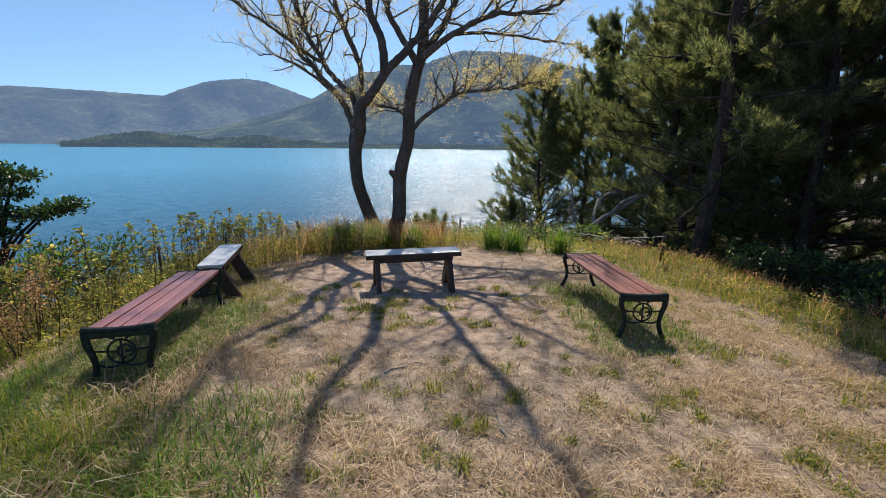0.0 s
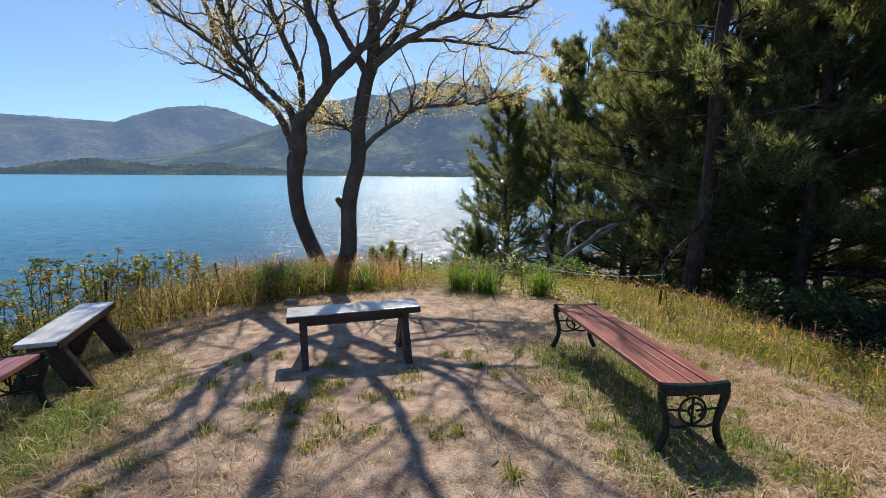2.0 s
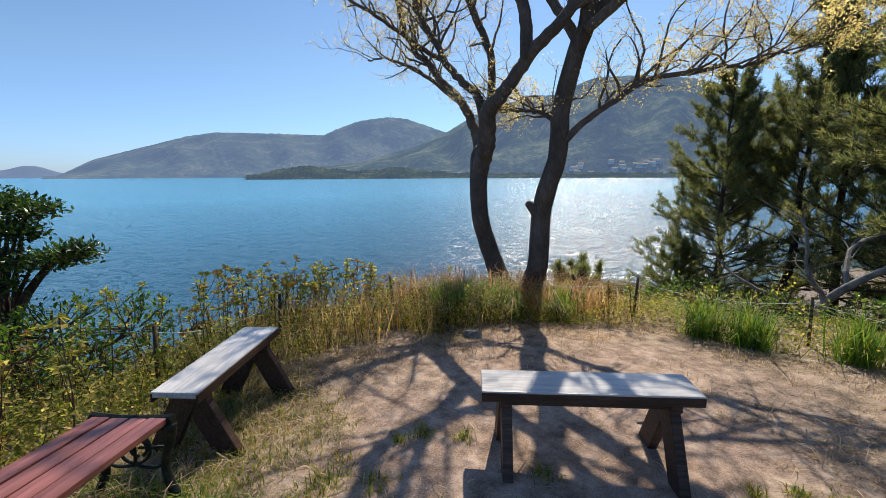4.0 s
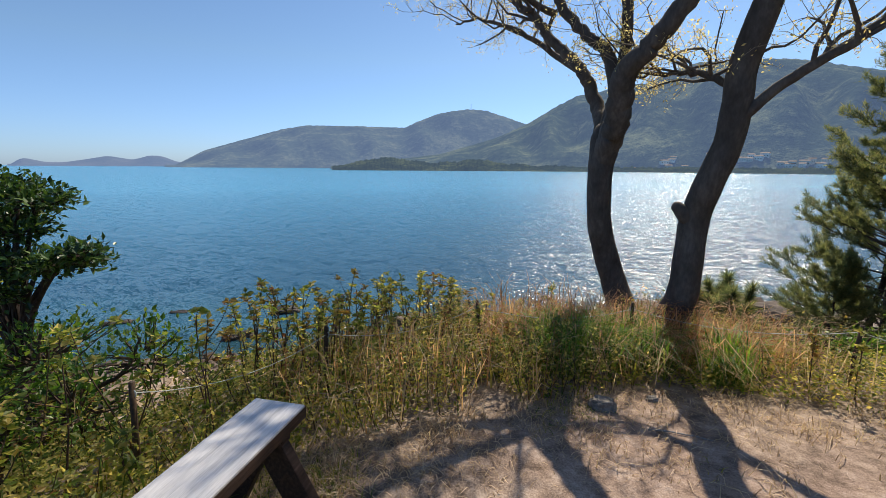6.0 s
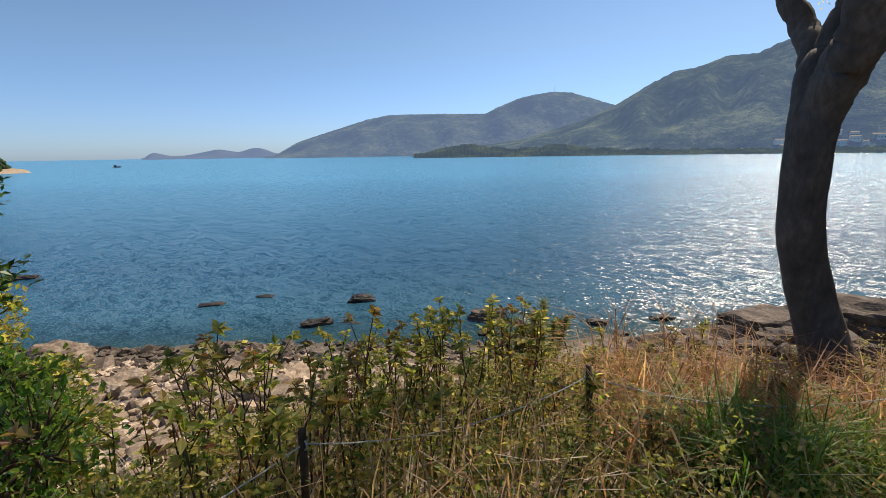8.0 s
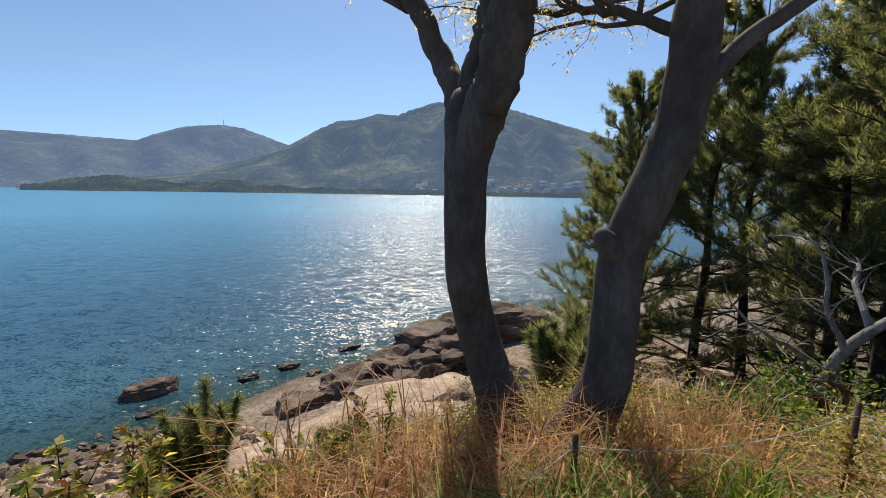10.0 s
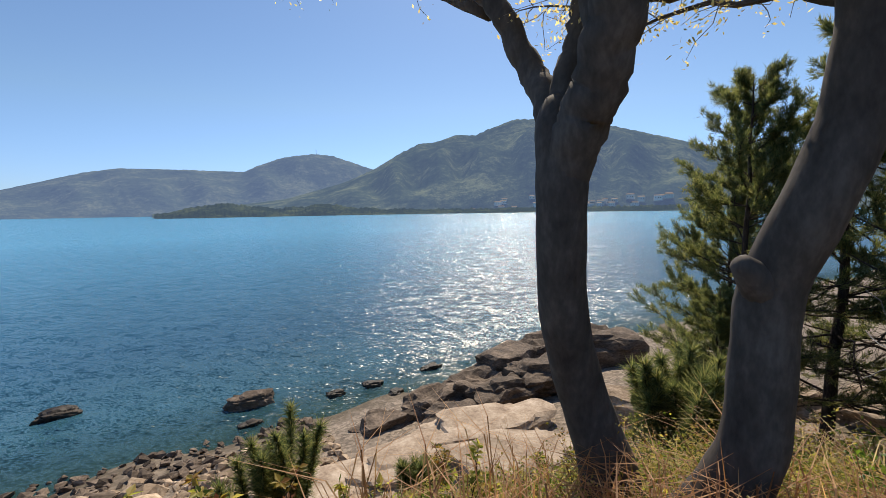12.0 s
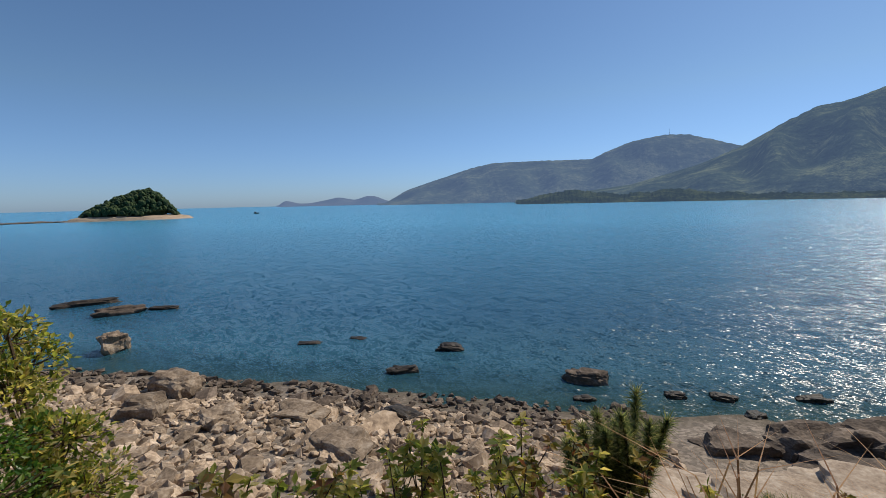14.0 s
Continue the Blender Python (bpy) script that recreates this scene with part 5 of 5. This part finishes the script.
sea_rock = "dark wet boulder awash in the shallows"
for i, (x, y, sx, sy, sz, a) in enumerate(((-22.2, 20.8, 2.4, 1.1, 0.9, 20), (-23.1, 25.2, 2.6, 1.2, 0.9, 10), (-8.7, 30.0, 1.6, 0.9, 0.7, -10), (-5.8, 32.8, 1.8, 0.9, 0.7, 5), (-7.2, 29.2, 1.3, 0.9, 0.6, 30), (-4.0, 31.2, 1.2, 0.8, 0.6, 60),
                                            (-51.1, 12.9, 4.0, 1.2, 0.8, 15), (-55.0, 1.4, 6.0, 2.0, 1.2, 75), (-31.0, 19.0, 2.6, 1.0, 0.35, 20), (-29.5, 22.0, 1.8, 0.8, 0.3, 0), (-10.3, 28.6, 1.3, 0.8, 0.7, 0), (-19.5, 17.6, 1.0, 0.7, 0.6, 40), (-24.9, 15.2, 1.0, 0.7, 0.5, 40), (-13.2, 25.2, 1.3, 0.8, 0.5, 10))):
    rock("sea_rock", (x, y, SEA - 0.02), (sx * 0.8, sy * 0.85, sz * 0.85), i + 1, M_DARKROCK, sea_rock, a + 35)
rock("sea_rock", (-14.3, 27.2, SEA + 0.05), (2.4, 1.5, 1.2), 21, M_LEDGE, "large brown boulder with a dark wet foot in the shallows", 30)
rock("sea_rock", (-59.2, 7.4, SEA), (6.4, 2.0, 1.0), 22, M_DARKROCK, "long dark reef breaking the surface", 80)
rock("sea_rock", (-52.0, 9.7, SEA + 0.1), (4.4, 2.0, 1.2), 23, M_LEDGE, "reef of pale and dark rock near the shore", 80)
rock("sea_rock", (-39.2, 8.4, SEA + 0.35), (2.1, 1.9, 2.0), 24, M_ROCK, "pale upright block of rock at the water's edge", 10)
rock("boulder", (-27.3, 10.2, -7.55), (3.0, 2.0, 1.5), 25, M_ROCK, "big weathered boulder on the stony beach", 25)
rock("boulder", (-24.0, 8.6, -7.1), (2.0, 1.6, 1.3), 26, M_ROCK, "pale squared boulder among beach stones", 60)
rock("boulder", (-21.0, 10.8, -7.2), (1.8, 1.5, 1.0), 27, M_ROCK, "brownish boulder among beach stones", 0)
rock("boulder", (-17.0, 17.2, -7.85), (2.2, 1.3, 0.9), 28, M_DARKROCK, "dark damp boulder near the waterline", 10)
rock("boulder", (-19.6, 13.6, -7.4), (2.6, 1.8, 0.8), 29, M_ROCK, "flat pale boulder on the beach", 35)
rock("boulder", (-15.4, 13.5, -6.9), (2.4, 1.8, 0.9), 30, M_ROCK, "broad pale boulder on the beach", 15)
# the ledge that runs out to the glitter, and the smooth pale slab in front of it
for i, (x, y, z, sx, sy, sz, a) in enumerate(((-6.6, 24.6, -7.9, 3.0, 2.0, 1.4, 40), (-4.6, 26.4, -7.7, 3.6, 2.2, 1.7, 50), (-2.8, 28.2, -7.5, 4.2, 2.6, 2.0, 40), (-1.0, 30.2, -7.3, 4.6, 3.0, 2.4, 45), (1.2, 32.4, -7.2, 5.2, 3.4, 2.6, 30),
                                              (-3.6, 24.6, -7.3, 3.2, 2.0, 1.4, 20), (-1.4, 26.4, -7.0, 3.8, 2.4, 1.6, 35), (-5.2, 28.0, -8.1, 2.4, 1.5, 1.2, 60), (3.5, 33.0, -7.0, 6.0, 4.0, 2.6, 10), (0.6, 28.0, -6.6, 4.0, 3.0, 1.6, 20))):
    rock("ledge_rock", (x, y, z), (sx, sy, sz), 40 + i, M_LEDGE, "brown layered rock of the ledge above the water", a, 1.0)
for i, (x, y, z, sx, sy, sz, a) in enumerate(((-4.8, 20.6, -6.95, 5.6, 3.4, 1.0, 35), (-2.2, 22.6, -6.8, 6.0, 3.4, 1.2, 30), (-7.6, 18.4, -7.0, 4.6, 2.6, 0.8, 40), (-1.0, 19.8, -6.2, 4.6, 3.0, 0.9, 10))):
    rock("rock_slab", (x, y, z), (sx, sy, sz), 60 + i, M_SLAB, "smooth pale slab of bedrock on the shore", a, 0.5, 1.0)
for i, (x, y, z, s) in enumerate(((6.0, 22.5, -5.6, 2.4), (8.5, 24.0, -5.4, 3.0), (4.2, 21.0, -5.6, 2.0), (10.5, 22.0, -5.0, 2.4), (3.2, 24.5, -6.2, 2.6), (7.2, 20.4, -5.2, 1.8), (9.4, 14.2, -4.4, 1.4), (11.8, 12.0, -4.3, 1.6), (7.6, 14.4, -4.2, 1.3))):
    rock("boulder", (x, y, gz(x, y) + 0.15), (s * 1.3, s, s * 0.6), 80 + i, M_ROCK, "pale boulder seen between the pine trunks", i * 40)

STONES = [stone_mesh(500 + i, M_ROCK) for i in range(10)] + [stone_mesh(520 + i, M_LEDGE) for i in range(4)]
r = np.random.default_rng(140)
beach = tagged(new("beach"), "stony beach of pale angular stones and shingle", "beach", kind="structure")
count = 0
while count < 300:
    s = r.uniform(15.5, 26.2)
    w = r.uniform(-3.0, 25.0)                      # along the shore, towards the west
    x, y = -0.615 * s - 0.788 * w + 2.0, 0.788 * s - 0.615 * w
    if rim(x, y) < 6.5:
        continue
    size = min(0.42 * r.lognormal(0.5, 0.45), 1.9)
    o = new("stone", STONES[r.integers(0, 10) if s < 24.8 else r.integers(8, 14)])
    o.parent = beach
    o.matrix_world = Matrix.Translation((x, y, gz(x, y) + size * 0.08)) @ pose(0, 0, 0, r.normal(0, 14), r.normal(0, 14), r.uniform(0, 360)) @ Matrix.Diagonal((size, size, size * r.uniform(0.7, 1.2), 1))
    count += 1


def shingle(name, n, s0, s1, w0, w1, lo, hi, mat, seed):
    """The uncounted smaller stones, in one mesh."""
    r = np.random.default_rng(seed)
    bases = []
    for k in range(6):
        me = stone_mesh(900 + k + seed, mat)
        bases.append((np.array([v.co[:] for v in me.vertices]), [tuple(p.vertices) for p in me.polygons]))
        bpy.data.meshes.remove(me)
    g = Geo()
    for _ in range(n):
        s, w = r.uniform(s0, s1), r.uniform(w0, w1)
        x, y = -0.615 * s - 0.788 * w + 2.0, 0.788 * s - 0.615 * w
        if rim(x, y) < 5.5:
            continue
        v, f = bases[r.integers(0, 6)]
        size = r.uniform(lo, hi) * r.uniform(0.6, 1.2)
        m = np.array((pose(0, 0, 0, r.normal(0, 18), r.normal(0, 18), r.uniform(0, 360))).to_3x3())
        g.add((v * size) @ m.T + np.array([x, y, gz(x, y) + size * 0.1]), f)
    return tagged(new(name, g.mesh(name, mat)), "loose pale shingle and small stones on the beach", "shingle", kind="stuff")


shingle("shingle", 5200, 15.0, 26.3, -6, 27, 0.15, 0.75, M_ROCK, 151)
shingle("dark_shingle", 700, 25.6, 28.6, -6, 27, 0.2, 0.8, M_LEDGE, 152)


# ---- islet, village ----
def islet():
    t = thing("islet", (-466, 46, SEA), "small round islet with dark trees on a pale rock foot", "island")
    r = np.random.default_rng(160)
    g = Geo()
    n = 40
    for ring, (rad, z) in enumerate(((46, -1), (42, 2.2), (36, 3.2), (30, 3.6))):
        g.v.append(np.array([(math.cos(a) * rad * 0.55 * (1 + 0.08 * math.sin(3 * a)), math.sin(a) * rad * (1 + 0.06 * math.sin(5 * a + 1)), z + r.uniform(-0.6, 0.6)) for a in np.arange(n) * 2 * np.pi / n]))
        g.n += n
        if ring:
            g.f += [((ring - 1) * n + i, (ring - 1) * n + (i + 1) % n, ring * n + (i + 1) % n, ring * n + i) for i in range(n)]
    g.f.append(tuple(3 * n + i for i in range(n)))
    part("rock_foot", g, M_ROCK, t, "pale rock foot")
    g = Geo()
    for _ in range(1700):
        a, u = r.uniform(0, 2 * np.pi), math.sqrt(r.random())
        x, y = math.cos(a) * u * 19, math.sin(a) * u * 35
        top = np.interp(y, [-36, -30, -20, -8, 6, 14, 22, 30, 35], [2, 8, 14, 20, 25, 26.5, 22, 11, 3]) * math.sqrt(max(0.05, 1 - (x / 20) ** 2))
        v, f = CLUMP
        s = r.uniform(1.1, 2.6)
        g.add(v * s * r.uniform(0.7, 1.2, (len(v), 1)) + np.array([x, y, max(2.5, top * r.uniform(0.3, 1.0) ** 0.6)]), f)
    g.add(CLUMP[0] * np.array([15, 27, 17]) + np.array([0, 3, 3.0]), CLUMP[1])
    part("wood", g, M_ISLETWOOD, t, "dense dark green trees")
    for k in range(14):
        g = Geo()
        v, f = CLUMP
        g.add(v * np.array([3, 9, 1.0]) * r.uniform(0.7, 1.3) + np.array([r.normal(0, 3), -44 - k * 5.5, 0.2]), f)
        part("spit_rock", g, M_LEDGE, t, "low rock of the spit")


bm = bmesh.new()
bmesh.ops.create_icosphere(bm, subdivisions=1, radius=1.0)
CLUMP = (np.array([v.co[:] for v in bm.verts]), [tuple(v.index for v in f.verts) for f in bm.faces])
bm.free()
M_ISLETWOOD = leaf_material("islet_canopy", [(0.012, 0.03, 0.012), (0.025, 0.05, 0.016), (0.05, 0.07, 0.02), (0.035, 0.06, 0.02)], 0.0, 0.9)
islet()

M_WHITEWALL = surface("white_render", (0.70, 0.70, 0.69), (0.8, 0.8, 0.78), (0.85, 0.84, 0.82), 0.4, 0.8, 0.0)
M_ROOF = surface("village_roof", (0.12, 0.08, 0.07), (0.2, 0.16, 0.15), (0.3, 0.26, 0.25), 0.4, 0.8, 0.0)
r = np.random.default_rng(170)
for i in range(34):
    az, dist = radians(r.choice([-6.5, -8.0, -14.0, -19.5, -1.0]) + r.normal(0, 1.4)), r.uniform(1086, 1140)
    tt = (dist - 1080) / 900
    crest = math.tan(radians(10.4)) * 1980 - SEA
    z = SEA - 3 + (crest + 3) * tt ** 0.85
    w, d, h = r.uniform(8, 18), r.uniform(7, 11), r.uniform(3.5, 8)
    t = thing("village_house", (math.sin(-az) * dist, math.cos(az) * dist, z - 2), "small white house of the village across the bay", "house", "village houses", r.uniform(-30, 30))
    g = Geo()
    g.block((w, d, h + 4), pose(0, 0, h / 2))
    part("wall", g, M_WHITEWALL, t)
    g = Geo()
    g.add([(-w / 2 - 0.5, -d / 2 - 0.5, h + 2), (w / 2 + 0.5, -d / 2 - 0.5, h + 2), (w / 2 + 0.5, d / 2 + 0.5, h + 2), (-w / 2 - 0.5, d / 2 + 0.5, h + 2), (-w / 2, 0, h + 4.2), (w / 2, 0, h + 4.2)],
          [(0, 1, 5, 4), (2, 3, 4, 5), (0, 4, 3), (1, 2, 5), (3, 2, 1, 0)])
    part("roof", g, M_ROOF, t)
    for k in range(3):
        g = Geo()
        g.block((w * 0.10, 0.3, 1.1), pose(w * (k - 1) * 0.3, -d / 2 - 0.05, h * 0.6))
        part("window", g, M_IRON, t)
# breakwater and mast
g = Geo()
for k in range(40):
    v, f = CLUMP
    a = radians(6 - k * 0.75)
    g.add(v * np.array([9, 5, 2.4]) * r.uniform(0.8, 1.2) + np.array([-math.sin(a) * 1060, math.cos(a) * 1060, SEA + 0.6]), f)
tagged(new("breakwater", g.mesh("breakwater", M_ROCK)), "long pale breakwater along the far shore", "breakwater", kind="structure")
g = Geo()
a = radians(22.2)
g.tube([(-math.sin(a) * 2590, math.cos(a) * 2590, 300), (-math.sin(a) * 2590, math.cos(a) * 2590, 352)], [1.2, 0.8], 6)
tagged(new("radio_mast", g.mesh("radio_mast", M_DEADWOOD)), "thin pale mast on the summit of the hill", "mast")


# ---- rope fence, stone and sticks at the rim ----
posts = [(-3.55, 5.6), (-3.3, 6.75), (-2.55, 7.95), (-1.35, 8.65), (0.3, 8.9), (1.9, 8.3), (3.4, 7.0)]
M_CORD = surface("pale_nylon_cord", (0.3, 0.33, 0.3), (0.45, 0.48, 0.44), (0.6, 0.62, 0.58), 20, 0.5, 0.1)
fence = tagged(new("cord_fence"), "low fence of thin stakes and pale cord among the weeds", "fence")
tops = []
for i, (x, y) in enumerate(posts):
    z = gz(x, y)
    lean = (0.04 * math.sin(i * 2.1), 0.03 * math.cos(i * 1.7))
    g = Geo()
    g.tube([(x, y, z - 0.15), (x + lean[0] * 0.5, y + lean[1] * 0.5, z + 0.25), (x + lean[0], y + lean[1], z + 0.52)], [0.017, 0.016, 0.015], 8)
    stake = part("stake", g, M_STEM, fence, smooth=True)
    g = Geo()
    g.tube(np.array(arc(lean[0], 0.46, 0.022, 0, 360, 10, lean[1])) + np.array([x, y, z]), [0.004] * 11, 5)
    part("knot", g, M_CORD, stake, "cord knotted round it")
    tops.append(Vector((x + lean[0], y + lean[1], z + 0.46)))
for a, b in zip(tops, tops[1:]):
    g = Geo()
    g.tube([a.lerp(b, u) - Vector((0, 0, 0.10 * 4 * u * (1 - u))) for u in np.linspace(0, 1, 9)], [0.0028] * 9, 5)
    part("cord", g, M_CORD, fence, "thin pale cord")

M_FIELDSTONE = surface("grey_field_stone", (0.10, 0.09, 0.08), (0.21, 0.19, 0.17), (0.36, 0.33, 0.30), 9, 0.9, 0.8, 0.01)
rock("field_stone", (-1.46, 7.42, gz(-1.46, 7.42) + 0.03), (0.19, 0.13, 0.11), 71, M_FIELDSTONE, "grey angular stone half sunk in bare earth", 20)
rock("field_stone", (-1.15, 7.75, gz(-1.15, 7.75) + 0.01), (0.09, 0.07, 0.05), 72, M_FIELDSTONE, "small grey stone at the edge of the weeds", 60)
rock("field_stone", (-0.75, 5.05, gz(-0.75, 5.05)), (0.07, 0.05, 0.035), 73, M_FIELDSTONE, "small pale stone lying on bare earth", 10)
r = np.random.default_rng(180)
for i, (x, y, a, L) in enumerate(((0.35, 5.35, 115, 0.34), (0.15, 6.15, 20, 0.5), (-0.2, 6.4, 150, 0.42), (0.5, 3.9, 70, 0.3), (-0.4, 3.3, 30, 0.26), (-2.2, 2.65, 35, 0.7), (-2.35, 2.6, 20, 0.6), (0.9, 4.6, 160, 0.22), (-1.0, 7.3, 5, 0.36), (0.2, 2.6, 100, 0.24))):
    c, s = math.cos(radians(a)), math.sin(radians(a))
    g = Geo()
    pts = [(x + c * u * L + r.normal(0, 0.01), y + s * u * L + r.normal(0, 0.01)) for u in np.linspace(-0.5, 0.5, 6)]
    g.tube([(px, py, gz(px, py) + 0.008 + (0.03 if i in (5, 6) and k > 3 else 0)) for k, (px, py) in enumerate(pts)], np.linspace(0.007, 0.003, 6), 5)
    tagged(new("fallen_stick", g.mesh("fallen_stick", M_DEADWOOD)), "thin pale dry stick lying on the ground", "stick", "fallen sticks")


# ---- a small boat far out ----
t = thing("fishing_boat", (-575, 184, SEA), "small dark fishing boat far out on the bay", "boat", "", 30)
g = Geo()
hull = [(-4.5, 0, 0.9), (-3.5, 1.2, 0.8), (2, 1.3, 0.9), (5, 0, 1.5), (2, -1.3, 0.9), (-3.5, -1.2, 0.8)]
g.add(hull + [(x * 0.85, y * 0.6, -0.3) for x, y, _ in hull], [(0, 1, 2, 3, 4, 5)] + [(i, 6 + i, 6 + (i + 1) % 6, (i + 1) % 6) for i in range(6)] + [(11, 10, 9, 8, 7, 6)])
part("hull", g, M_IRON, t, "dark hull")
g = Geo()
g.block((2.0, 1.6, 1.6), pose(-1.5, 0, 1.7))
part("cabin", g, M_PLANK, t, bevel=0.1)
